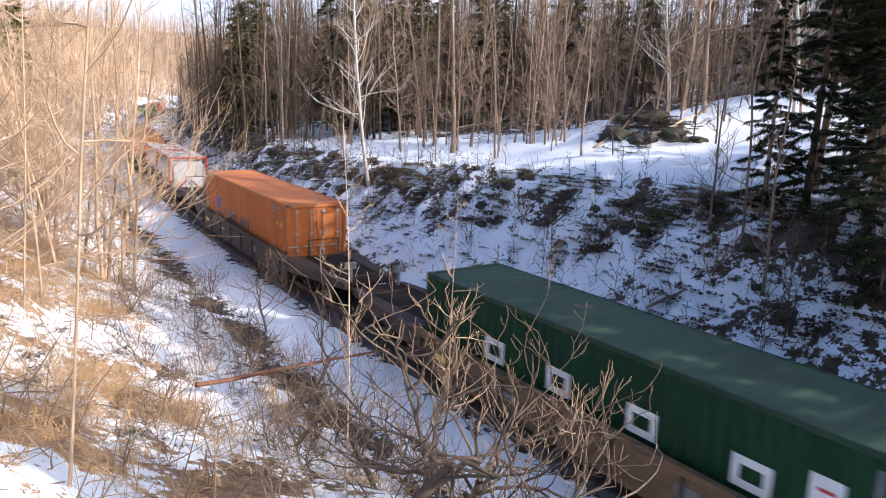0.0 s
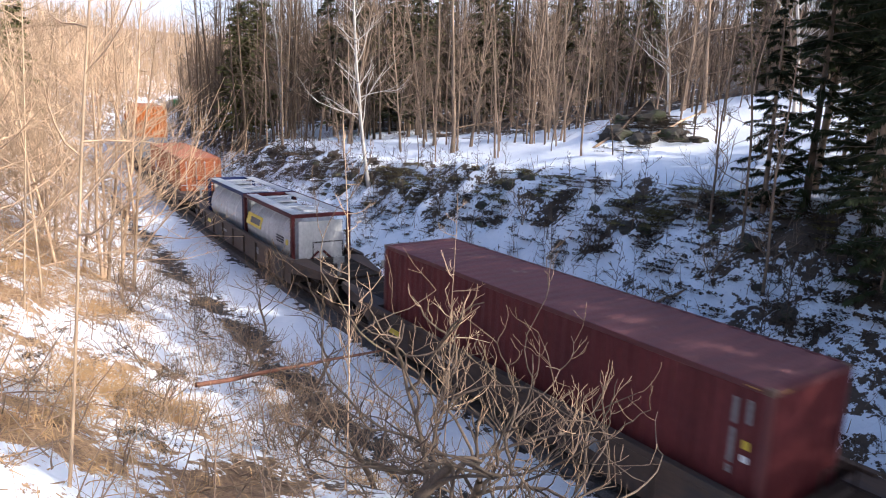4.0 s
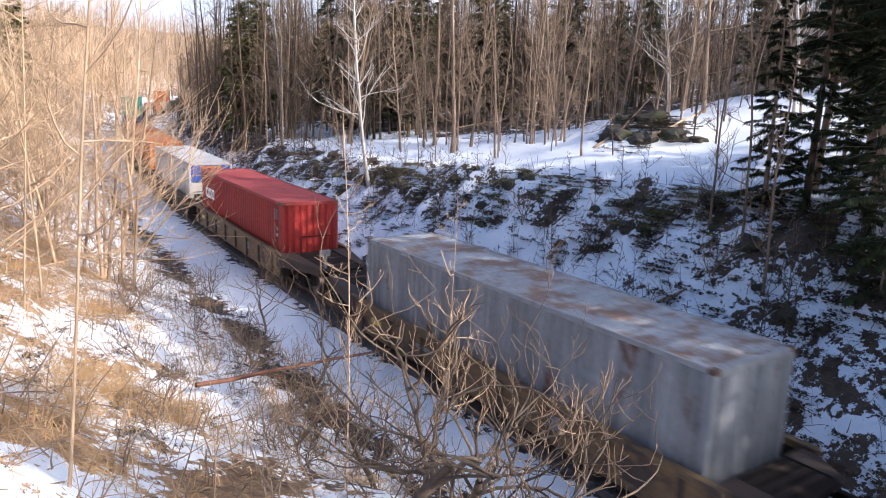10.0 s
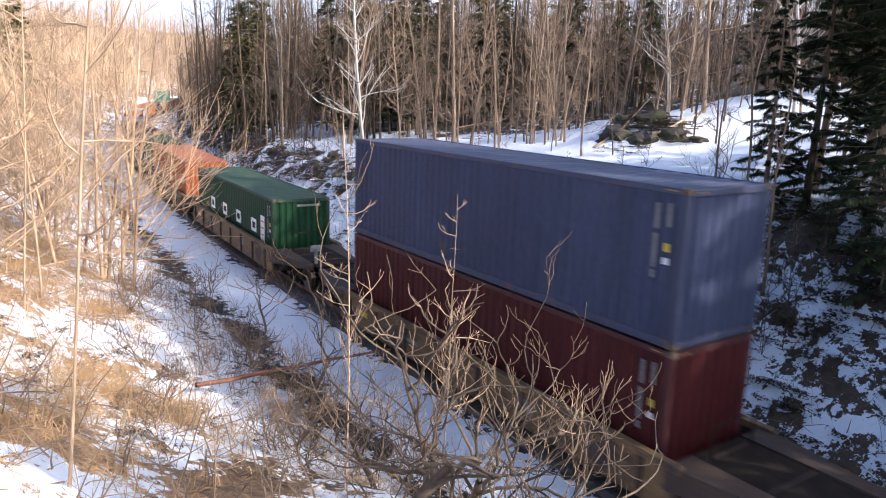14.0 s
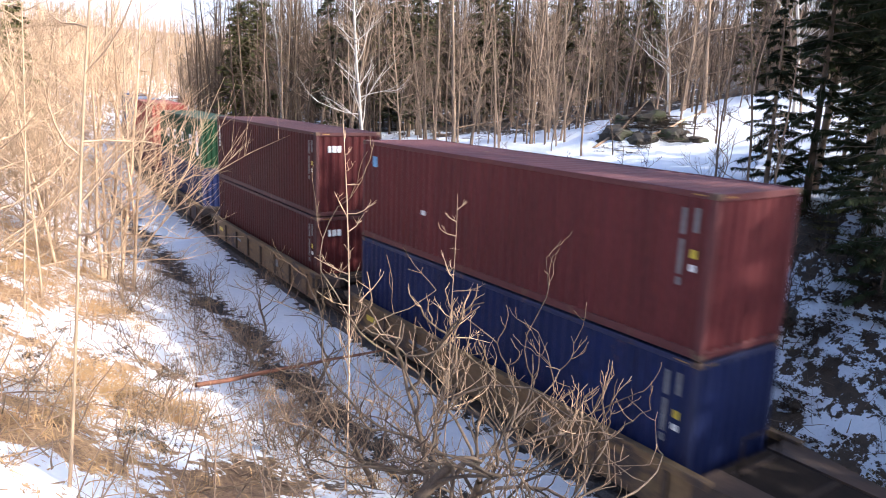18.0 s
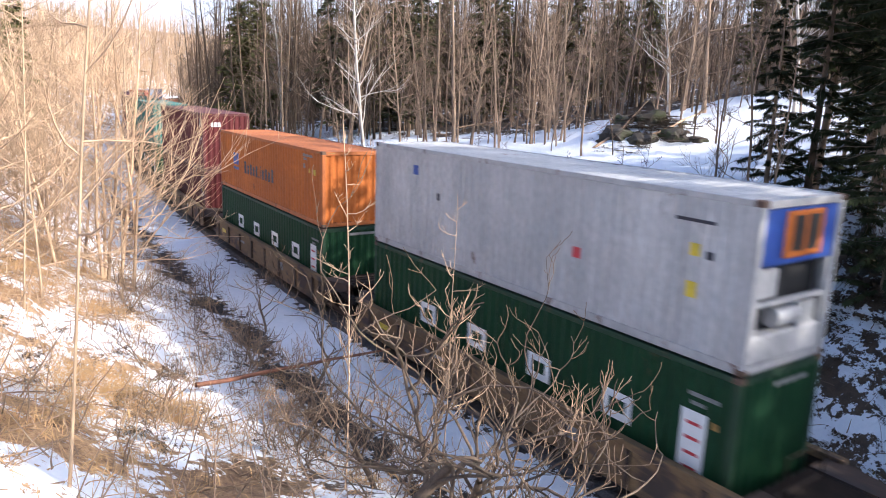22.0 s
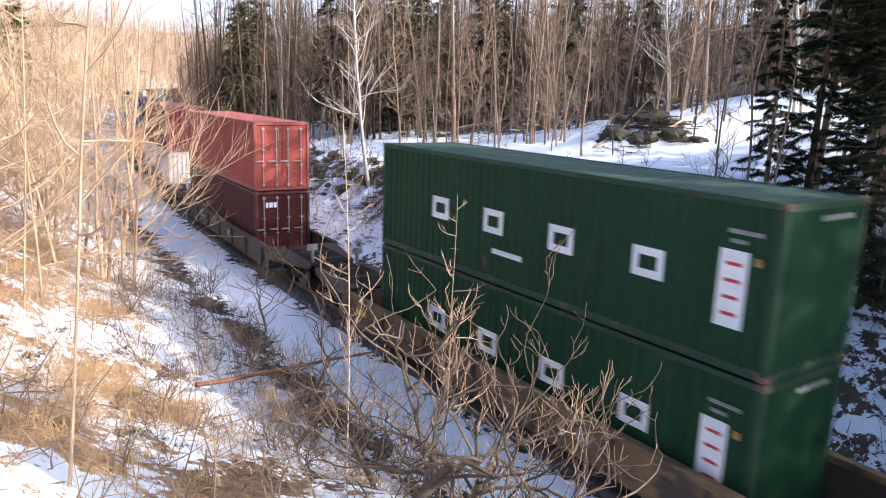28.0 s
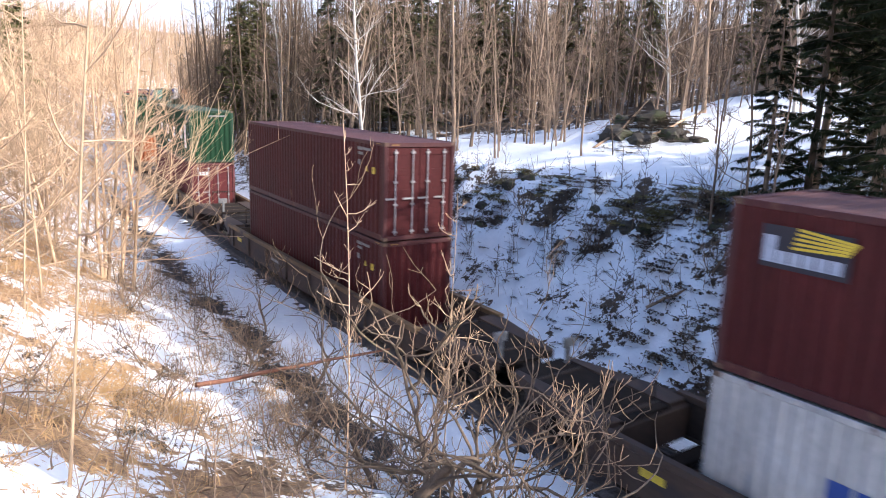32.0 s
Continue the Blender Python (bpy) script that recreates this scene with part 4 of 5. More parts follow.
HALF = {"length": 6.058, "H": 2.591}
RED2 = "dark red corrugated box container"
TRAIN = [
    (-8.4, 21.0, "brown", [C("brick red", "faded red box container far along the line")]),
    (-7.3, 21.0, "brown", [C("green", "green box container far along the line"), ]),
    (-6.25, 21.0, "brown", [C("bright green", "green box container far along the line")]),
    (-5.2, 21.0, "brown", [C("grey", "grey box container far along the line"), ]),
    (-4.15, 21.0, "brown", [C("white", "white box container riding low in a well car")]),
    (-3.12, 21.0, "brown", [C("orange", "orange box container riding low in a well car", end="doors")]),
    (-2.08, 21.0, "brown", [T("red", "white tank container in a red steel frame"), T("red", "white tank container in a red steel frame")]),
    (-0.97, 21.0, "brown", [C("orange", O, marks="logo", end="doors", H=2.896)]),
    (0.112, 21.0, "tan", [C("green", "green " + G, marks="line_fore")]),
    (1.06, 20.5, "tan", [C("grey", "grey box container with darker repainted patches under an orange one", H=2.591, end="doors", marks="dark_patches"), C("orange", O, marks="logo", H=2.591)]),
    (2.106, 20.5, "brown", [C("burnt orange", O, marks="logo", end="doors", H=2.896)]),
    (3.052, 20.0, "brown", [T("blue", "white tank container in a blue steel frame"), T("maroon", "white tank container with a yellow label, maroon frame")]),
    (4.00, 20.0, "brown", [C("dull red", RED2, marks="rear", H=2.896)]),
    (5.03, 20.0, "brown", [C("maroon", "dark red half-length container", marks="", **HALF), C("brown", "rusty brown half-length container", marks="", **HALF), C("mint", "pale green corrugated box container on two short ones", H=2.591)]),
    (6.006, 17.6, "tan", [C("navy", "dark blue box container with a scuffed roof", marks="wide", H=2.896)]),
    (6.76, 15.4, "tan", [C("orange", O, marks="logo", H=2.896)]),
    (7.506, 15.4, "tan", [C("orange", O, marks="logo", H=2.896)]),
    (8.246, 15.4, "brown", [C("white", "white refrigerated container with an orange cooling unit", end="reefer", marks="panels", H=2.896)]),
    (8.997, 17.0, "tan", [C("red", "red box container with white blocks by its front", marks="block3", H=2.896)]),
    (9.95, 17.0, "tan", [C("rusty white", "rust-streaked white box container", marks="", H=2.896)]),
    (10.701, 15.4, "tan", [C("maroon", RED2, marks="warn", end="doors", tag=True, H=2.896)]),
    (11.448, 15.4, "tan", [C("green", "green " + G, marks="line", H=2.896)]),
    (12.203, 15.4, "tan", [C("burnt orange", O, marks="logo", H=2.896)]),
    (12.956, 17.4, "tan", [C("green", "green " + G, marks="line_fore", H=2.896)]),
    (13.906, 19.9, "tan", [C("maroon", RED2, marks="rear"), C("slate blue", "faded slate-blue box container on a red one", marks="rear")]),
    (14.90, 17.4, "tan", [C("maroon", RED2), C("pale blue", "pale blue box container with darker repainted patches", marks="patches")]),
    (15.62, 15.4, "tan", [C("maroon", RED2), C("brick red", "brick-red corrugated box container on a dark one", marks="front")]),
    (16.402, 15.4, "tan", [C("blue", "blue box container under a green one", marks="rear"), C("green", "green " + G, H=2.591, marks="line")]),
    (17.171, 15.4, "tan", [C("maroon", RED2, marks="rear", tag=True), C("maroon", RED2, marks="front", tag=True)]),
    (17.934, 17.4, "tan", [C("blue", "blue box container with yellow blocks under a red one", marks="rear"), C("dull red", "dull red box container with a blue label by its front", marks="dot")]),
    (18.896, 17.4, "tan", [C("maroon", RED2, marks="front"), C("green", "green " + G, marks="line")]),
    (19.663, 15.4, "tan", [C("green", "green " + G, marks="line"), C("teal", "teal box container with white bars by its front", marks="front")]),
    (20.43, 15.4, "tan", [C("maroon", RED2, marks="rear"), C("dull red", "scuffed dull red box container with white stains", marks="front", tag=True)]),
    (21.196, 15.4, "tan", [C("green", "green " + G, marks="line", H=2.591), C("orange", O, marks="logo", H=2.591)]),
    (21.973, 17.4, "tan", [C("green", "green " + G, marks="line"), C("white", "white refrigerated container with an orange cooling unit", end="reefer", marks="panels")]),
    (22.931, 19.9, "tan", [C("teal", "teal box container under a green one", marks="rear"), C("green", "green " + G, marks="line_fore")]),
    (23.895, 19.9, "brown", [C("maroon", RED2, H=2.591, marks="rear"), C("teal", "teal box container with white bars by its front", marks="front")]),
    (24.949, 19.9, "brown", [C("orange", O, marks="logo_blue"), C("blue", "blue box container with a red label and lettered doors", end="doors", marks="red_dot")]),
    (25.92, 19.9, "tan", [C("white", "white box container with blue blocks along its side", marks="logo"), C("dull red", RED2, marks="rear")]),
    (26.845, 20.4, "brown", [C("maroon", RED2, end="doors", tag=True), C("brick red", "brick-red box container with scuffed doors", end="doors")]),
    (27.991, 22.0, "tan", [C("green", "green " + G, marks="line"), C("green", "green " + G, marks="line")]),
    (29.127, 22.6, "tan", [C("burnt orange", "rusty orange box container with dark blue side blocks", marks="logo"), C("green", "green " + G, marks="line_fore")]),
    (30.26, 22.8, "tan", [C("dull red", RED2, end="doors", tag=True), C("green", "green " + G, marks="line_fore")]),
    (31.398, 23.0, "tan", [C("maroon", RED2, marks="warn"), C("maroon", "dark red box container with scuffed grey doors", end="doors", marks="warn")]),
    (32.54, 23.0, "brown", [C("white", "white box container with blue blocks under a dark red one", marks="logo"), C("maroon", "dark red box container with a black and yellow sign", marks="sign")]),
]
CARS, LOADS = [], []
for n, (t20, pitch, car_colour, loads) in enumerate(TRAIN):
    ahead = (t20 - TRAIN[n - 1][0]) * SPEED if n else 21.0
    behind = (TRAIN[n + 1][0] - t20) * SPEED if n + 1 < len(TRAIN) else 23.4
    car = well_car(ahead / 2, behind / 2, car_colour, ahead < 16.5, behind < 16.5, 16.4 if behind > 22.3 else 12.7)
    CARS.append((car, t20, pitch))
    z, x = 0.14, 0.0
    for i, (kind, colour, label, kw) in enumerate(loads):
        ob = tank_container(colour, label, colour == "maroon") if kind == "tank" else container(colour, label, **{"H": 2.896 if len(loads) > 1 else 2.591, **kw})
        L = 6.058 if kind == "tank" else kw.get("length", 12.192)
        H = 2.591 if kind == "tank" else kw.get("H", 2.896 if len(loads) > 1 else 2.591)
        if L < 7:
            dx = 3.06 if i == 0 else -3.06
            zz = z
            if i == 1:
                z += H + 0.035
        else:
            dx, zz = 0.0, z
            z += H + 0.035
        LOADS.append((ob, t20, pitch, dx, zz))


def train_pose(s, half, dx, z):
    """Pose on the line of something rigid carried between two bogies."""
    xa, ya, _ = on_line(s - half)
    xb, yb, _ = on_line(s + half)
    d = Vector((xb - xa, yb - ya, 0)).normalized()
    p = Vector(((xa + xb) / 2, (ya + yb) / 2, z)) + d * dx
    return Matrix.Translation(p) @ Matrix.Rotation(math.atan2(d.y, d.x), 4, "Z")


def motions():
    """The train rolls away along the line at a steady speed."""
    for ob, t20, pitch, dx, z in [(c, t, p, 0.0, 0.0) for c, t, p in CARS] + LOADS:
        rows = [(t, train_pose(20 + SPEED * (t - t20), pitch / 2 - 1, dx, z)) for t in range(33)]
        walk(ob, rows)


# ---------------------------------------------------------------- bare trees and bushes
def limb(rng, start, way, length, segs, wobble, lift):
    pts, d = [start.copy()], way.normalized()
    for _ in range(segs):
        d = (d + Vector((rng.uniform(-1, 1), rng.uniform(-1, 1), rng.uniform(-1, 1))) * wobble + Vector((0, 0, lift))).normalized()
        pts.append(pts[-1] + d * (length / segs))
    return pts


def bare_tree(name, seed, height, r0, limbs, crown_from, spread, material, label, twigs=4, sides=6, lean=0.05, sub=3, thick=0.010, fine=False, wobble=0.075):
    """A leafless tree: a tapered trunk and a crown of limbs, branches and twigs."""
    rng = random.Random(seed)
    tree = tagged(new(name), label, "tree", group="bare trees")
    V, F = [], []
    trunk = limb(rng, Vector((0, 0, -0.3)), Vector((rng.uniform(-lean, lean), rng.uniform(-lean, lean), 1)), height + 0.3, 11, wobble, 0.07)
    n = len(trunk)
    rad = [r0 * (1 - i / (n - 1)) ** 0.85 + min(0.012, r0 * 0.4) for i in range(n)]
    rad[0] *= 1.35
    tube(V, F, trunk, rad, sides)
    mesh_part("trunk", V, F, material, tree)
    V, F = [], []
    for k in range(limbs):
        f = crown_from + (0.98 - crown_from) * (k + rng.random()) / limbs
        i = min(n - 2, int(f * (n - 1)))
        p = trunk[i].lerp(trunk[i + 1], f * (n - 1) - i)
        w = rng.uniform(0, 6.283)
        up = rng.uniform(0.0, 1.05)
        ln = height * spread * (1.15 - f) * rng.uniform(0.55, 1.25)
        r = max(thick * 1.1, r0 * (1 - f) * 0.36 + thick)
        b = limb(rng, p, Vector((math.cos(w), math.sin(w), up)), ln, 4, 0.26, 0.09)
        tube(V, F, b, [r * (1 - 0.85 * j / 4) + 0.003 for j in range(5)], 3)
        for _ in range(sub):
            j = rng.randint(1, 3)
            d = (b[j + 1] - b[j]).normalized()
            side = Vector((rng.uniform(-1, 1), rng.uniform(-1, 1), rng.uniform(-0.2, 0.9)))
            q = limb(rng, b[j], d + side * 0.9, ln * rng.uniform(0.25, 0.55), 2, 0.22, 0.10)
            tube(V, F, q, [r * 0.5 + thick * 0.3, r * 0.3 + thick * 0.2, thick * 0.3], 3)
            for _ in range(twigs):
                g = rng.random() * 2
                a = q[int(g)].lerp(q[min(2, int(g) + 1)], g % 1)
                w2 = Vector((rng.uniform(-1, 1), rng.uniform(-1, 1), rng.uniform(-0.1, 1)))
                e = limb(rng, a, d + w2, ln * rng.uniform(0.12, 0.30), 2 if fine else 1, 0.25, 0.05)
                tube(V, F, e, [thick * 0.7, thick * 0.5, thick * 0.25] if fine else [thick * 0.7, thick * 0.25], 3)
    mesh_part("crown", V, F, material, tree)
    return tree


def bush(name, seed, height, stems, material, label, gnarl=0.28, r0=0.03, lift=0.12, forks=4, levels=3, spread=0.8, decay=0.7):
    """A multi-stemmed leafless bush with upturned, knobbly tips; each stem is a part."""
    rng = random.Random(seed)
    b = tagged(new(name), label, "bush", group="bare bushes")

    def grow(V, F, p, d, ln, r, level):
        pts = limb(rng, p, d, ln, 4, gnarl, lift)
        tube(V, F, pts, [r * (1 - 0.22 * j / 4) for j in range(5)], 6 if level == 0 else 4)
        if level >= levels:
            return
        for k in range(rng.randint(2, forks)):
            j = rng.choice((2, 3, 4, 4))
            dd = (pts[j] - pts[j - 1]).normalized()
            side = Vector((rng.uniform(-1, 1), rng.uniform(-1, 1), rng.uniform(-0.35, 0.7)))
            grow(V, F, pts[j], dd * 0.6 + side * 0.85, ln * rng.uniform(0.5, 0.82), r * decay, level + 1)

    for _ in range(stems):
        V, F = [], []
        w = rng.uniform(0, 6.283)
        d = Vector((math.cos(w) * spread, math.sin(w) * spread, rng.uniform(0.8, 1.5)))
        grow(V, F, Vector((rng.uniform(-0.25, 0.25), rng.uniform(-0.25, 0.25), -0.15)), d, height * rng.uniform(0.32, 0.5), r0 * rng.uniform(0.6, 1.1), 0)
        mesh_part("stem", V, F, material, b)
    return b


def conifer(name, seed, height, r0, spread, first, material, label, rings=26, per=6, sprays=26, blade=0.04):
    """A conifer with drooping boughs set with small needle sprays and gaps between."""
    rng = random.Random(seed)
    t = tagged(new(name), label, "tree", group="conifers")
    V, F = [], []
    trunk = limb(rng, Vector((0, 0, -0.4)), Vector((rng.uniform(-0.03, 0.03), rng.uniform(-0.03, 0.03), 1)), height + 0.4, 8, 0.015, 0.05)
    tube(V, F, trunk, [r0 * (1 - i / 8) + 0.015 for i in range(9)], 8)
    mesh_part("trunk", V, F, BARK, t)
    V, F, NV, NF = [], [], [], []
    for k in range(rings):
        f = first + (0.985 - first) * (k / (rings - 1)) ** 0.9
        f = min(0.985, max(first, f + rng.uniform(-0.02, 0.02)))
        reach = spread * (1 - f) ** 0.75 * rng.uniform(0.75, 1.15) + 0.15
        for _ in range(rng.randint(max(2, per - 2), per)):
            w = rng.uniform(0, 6.283)
            if rng.random() < 0.12:
                continue
            ln = reach * rng.uniform(0.55, 1.15)
            g = min(0.985, max(first, f + rng.uniform(-0.025, 0.025)))
            i = min(7, int(g * 8))
            p = trunk[i].lerp(trunk[i + 1], g * 8 - i)
            b = limb(rng, p, Vector((math.cos(w), math.sin(w), rng.uniform(-0.25, 0.40))), ln, 4, 0.12, -0.05)
            tube(V, F, b, [0.022, 0.017, 0.012, 0.008, 0.004], 3)
            m = max(5, int(sprays * ln / spread))
            for j in range(m):
                g = 0.22 + 0.78 * (j + rng.random()) / m
                a = min(3, int(g * 4))
                q = b[a].lerp(b[a + 1], g * 4 - a)
                d = (b[a + 1] - b[a]).normalized()
                sd = d.cross(Vector((0, 0, 1))).normalized() * rng.choice((-1, 1))
                ax = (d * rng.uniform(0.3, 0.9) + sd * rng.uniform(0.3, 1.0) + Vector((0, 0, rng.uniform(-0.9, 0.35)))).normalized()
                sl = rng.uniform(0.18, 0.42) * (0.55 + 0.45 * spread / 3)
                nw = ax.cross(Vector((rng.uniform(-0.4, 0.4), rng.uniform(-0.4, 0.4), 1))).normalized()
                # a spray: three narrow blades
                for tw, l2 in ((-0.55, 0.75), (0, 1.0), (0.55, 0.75)):
                    dd = (ax + nw * tw).normalized()
                    ee = dd.cross(Vector((0, 0, 1))).normalized() * blade * (0.6 + sl)
                    s0 = len(NV)
                    NV.extend((q, q + dd * sl * l2 * 0.5 + ee * 1.15 - Vector((0, 0, 0.02)), q + dd * sl * l2 - Vector((0, 0, 0.05)), q + dd * sl * l2 * 0.5 - ee * 1.15 - Vector((0, 0, 0.02))))
                    NF.append((s0, s0 + 1, s0 + 2, s0 + 3))
    tagged(mesh_part("branchwork", V, F, BARK, t), kind="stuff")
    mesh_part("foliage", NV, NF, material, t, smooth=False)
    return t


def place(ob, x, y, turn=0.0, scale=1.0, sink=0.05, tilt=(0, 0)):
    ob.scale = (scale,) * 3
    m = pose(x, y, height_at(x, y) - sink, tilt[0], tilt[1], 0) @ pose(0, 0, 0, 0, 0, turn)
    ob.matrix_basis = m @ Matrix.Diagonal((scale, scale, scale, 1))
    return ob


def scatter(kinds, spots, rng, lo=0.8, hi=1.2, lean=4.5):
    """Copies of the given trees at the spots; the first of each kind is moved, the rest are copies."""
    used = {}
    for x, y in spots:
        k = rng.randrange(len(kinds))
        src = kinds[k]
        sc, tu = rng.uniform(lo, hi), rng.uniform(0, 360)
        if k not in used:
            used[k] = True
            ob = src
        else:
            ob = copy_thing(src, Matrix())
        place(ob, x, y, tu, sc, 0.05, (rng.uniform(-lean, lean), rng.uniform(-lean, lean)))
    for k, src in enumerate(kinds):
        if k not in used:
            for o in (*src.children_recursive, src):
                bpy.data.objects.remove(o)


def spots_in(rng, s0, s1, u0, u1, count, keep=lambda s, u: True, gap=0.6):
    out, tries = [], 0
    while len(out) < count and tries < count * 40:
        tries += 1
        s, u = rng.uniform(s0, s1), rng.uniform(u0, u1)
        if not keep(s, u):
            continue
        x, y, _ = on_line(s, u)
        if all((x - a) ** 2 + (y - b) ** 2 > gap * gap for a, b in out):
            out.append((x, y))
    return out


def rock(name, seed, size, material, label):
    rng = random.Random(seed)
    bm = bmesh.new()
    bmesh.ops.create_icosphere(bm, subdivisions=3, radius=1.0)
    k = rng.uniform(0, 50)
    for v in bm.verts:
        n = 1 + 0.45 * noise.noise(v.co * 1.2 + Vector((k, k, k))) + 0.30 * abs(noise.noise(v.co * 2.6 + Vector((k, 0, k)))) + 0.1 * noise.noise(v.co * 6 + Vector((k, 0, 0)))
        v.co = Vector((v.co.x * size[0], v.co.y * size[1], v.co.z * size[2])) * n
    me = bpy.data.meshes.new(name)
    bm.to_mesh(me)
    bm.free()
    me.materials.append(material)
    return tagged(new(name, me), label, "rock", group="rocks on the bank")


def template(seed, height, r0, limbs, twigs, crown_from=0.25, spread=0.24, sides=3):
    """Arrays of a light tree for the joined woods."""
    rng = random.Random(seed)
    V, F = [], []
    trunk = limb(rng, Vector((0, 0, -0.4)), Vector((rng.uniform(-0.06, 0.06), rng.uniform(-0.06, 0.06), 1)), height + 0.4, 4, 0.05, 0.05)
    tube(V, F, trunk, [r0, r0 * 0.85, r0 * 0.65, r0 * 0.4, 0.01], sides)
    for k in range(limbs):
        f = crown_from + (0.97 - crown_from) * (k + rng.random()) / limbs
        i = min(3, int(f * 4))
        p = trunk[i].lerp(trunk[i + 1], f * 4 - i)
        w = rng.uniform(0, 6.283)
        b = limb(rng, p, Vector((math.cos(w), math.sin(w), rng.uniform(0.1, 1.1))), height * spread * (1.2 - f), 2, 0.3, 0.1)
        r = r0 * 0.32 * (1.1 - f) + 0.008
        tube(V, F, b, [r, r * 0.6, 0.004], 3)
        for _ in range(twigs):
            q = b[rng.randint(0, 1)].lerp(b[2], rng.random())
            e = q + Vector((rng.uniform(-1, 1), rng.uniform(-1, 1), rng.uniform(-0.2, 1))) * height * 0.06
            tube(V, F, [q, e], [0.012, 0.004], 3)
    return np.array([tuple(v) for v in V]), np.array(F)


def joined(name, templates, places, material, label, category):
    """Many copies of light templates in one mesh: places are (x, y, turn, scale)."""
    rng = random.Random(5)
    VS, FS, n = [], [], 0
    xs, ys = np.array([p[0] for p in places]), np.array([p[1] for p in places])
    zs = base_height(xs, ys)[0]
    for (x, y, turn, sc), z in zip(places, zs):
        V, F = templates[rng.randrange(len(templates))]
        c, s = math.cos(turn) * sc, math.sin(turn) * sc
        VS.append(np.stack([V[:, 0] * c - V[:, 1] * s + x, V[:, 0] * s + V[:, 1] * c + y, V[:, 2] * sc + z], 1))
        FS.append(F + n)
        n += len(V)
    V, F = np.concatenate(VS), np.concatenate(FS)
    k = F.shape[1]
    me = bpy.data.meshes.new(name)
    me.vertices.add(len(V))
    me.vertices.foreach_set("co", V.astype(np.float32).ravel())
    me.loops.add(F.size)
    me.loops.foreach_set("vertex_index", F.astype(np.int32).ravel())
    me.polygons.add(len(F))
    me.polygons.foreach_set("loop_start", np.arange(0, F.size, k, dtype=np.int32))
    me.update(calc_edges=True)
    me.materials.append(material)
    return tagged(new(name, me), label, category, kind="stuff")


def tuft(seed, blades, radius, height, width, flat):
    """Arrays of a tuft of bent blades."""
    rng = random.Random(seed)
    V, F = [], []
    for _ in range(blades):
        w, d = rng.uniform(0, 6.283), radius * rng.random() ** 0.7
        p = Vector((math.cos(w) * d, math.sin(w) * d, -0.03))
        a = rng.uniform(0, 6.283)
        out = Vector((math.cos(a), math.sin(a), 0))
        h = height * rng.uniform(0.5, 1.2)
        m = p + out * h * flat * 0.45 + Vector((0, 0, h * (0.75 - 0.35 * min(1, flat))))
        e = p + out * h * flat + Vector((0, 0, h * max(0.12, 1.0 - 0.6 * flat)))
        s = Vector((-out.y, out.x, 0)) * width * rng.uniform(0.6, 1.3)
        n = len(V)
        V.extend((p - s, p + s, m + s, m - s, e + s * 0.3, e - s * 0.3))
        F.extend(((n, n + 1, n + 2, n + 3), (n + 3, n + 2, n + 4, n + 5)))
    return np.array([tuple(v) for v in V]), np.array(F)


RNG = random.Random(7)
LB = "leafless grey-brown hardwood tree standing in snow"
FOREST = [bare_tree("bare_tree", 100 + i, RNG.uniform(12, 18), RNG.uniform(0.065, 0.145), 32, RNG.uniform(0.10, 0.28), 0.26, BARK, LB, twigs=4, thick=0.010) for i in range(9)]
SLIM = [bare_tree("bare_tree", 200 + i, RNG.uniform(6, 12), RNG.uniform(0.035, 0.07), 20, 0.12, 0.2, BARK, "slender leafless young tree standing in snow", twigs=5, thick=0.009) for i in range(6)]
PALE = [bare_tree("sapling", 300 + i, RNG.uniform(6, 10), RNG.uniform(0.022, 0.042), 30, 0.05, 0.46, BARK_PALE, "leafless sapling on the bank, bark coloured pale as in sunlight", twigs=6, sides=5, lean=0.10, sub=3, thick=0.006) for i in range(7)]


def open_view(s, u):
    """True where a tree would stand before the far stretch of the line."""
    x, y, _ = on_line(s, u)
    return y > 30 and -0.47 < x / y < -0.35


def sunny(s, u):
    """True in an unseen strip off to the south, thinned of trees so that the sun reaches the bench."""
    x, y, _ = on_line(s, u)
    return y + 0.345 * x > 27 and y < 75 and x > 0.64 * y + 1 and x < 90


def wood_keep(s, u):
    if sunny(s, u) and RNG.random() < 0.85:
        return False
    if s < 36:
        return u > 24 or RNG.random() < 0.06
    if s < 52:
        return u > 11 + (52 - s) * 0.8 or RNG.random() < 0.1
    return True


scatter(FOREST, spots_in(RNG, 10, 112, 11, 52, 138, wood_keep), RNG)
scatter(SLIM, spots_in(RNG, 14, 105, 8.6, 46, 112, lambda s, u: (u > 20 or s > 45 or RNG.random() < 0.3) and not (sunny(s, u) and RNG.random() < 0.8)), RNG)
scatter(PALE, spots_in(RNG, 24, 105, -24, -6.6, 165, lambda s, u: not (s < 32 and u > -7.5) and (u < -8.8 or (s < 46 and RNG.random() < 0.25)) and not (open_view(s, u) and RNG.random() < 0.85)), RNG, 0.6, 1.2, 6)

# the woods all round, joined
MED = [template(500 + i, RNG.uniform(12, 17), RNG.uniform(0.07, 0.13), 24, 3, 0.10) for i in range(8)]
LOW = [template(520 + i, RNG.uniform(11, 15), 0.16, 12, 0) for i in range(4)]
BRUSHY = [template(540 + i, RNG.uniform(3.5, 7), 0.026, 20, 4, 0.05, 0.42) for i in range(4)]
SCRUB = [template(560 + i, RNG.uniform(1.2, 2.2), 0.014, 12, 4, 0.05, 0.4) for i in range(4)]


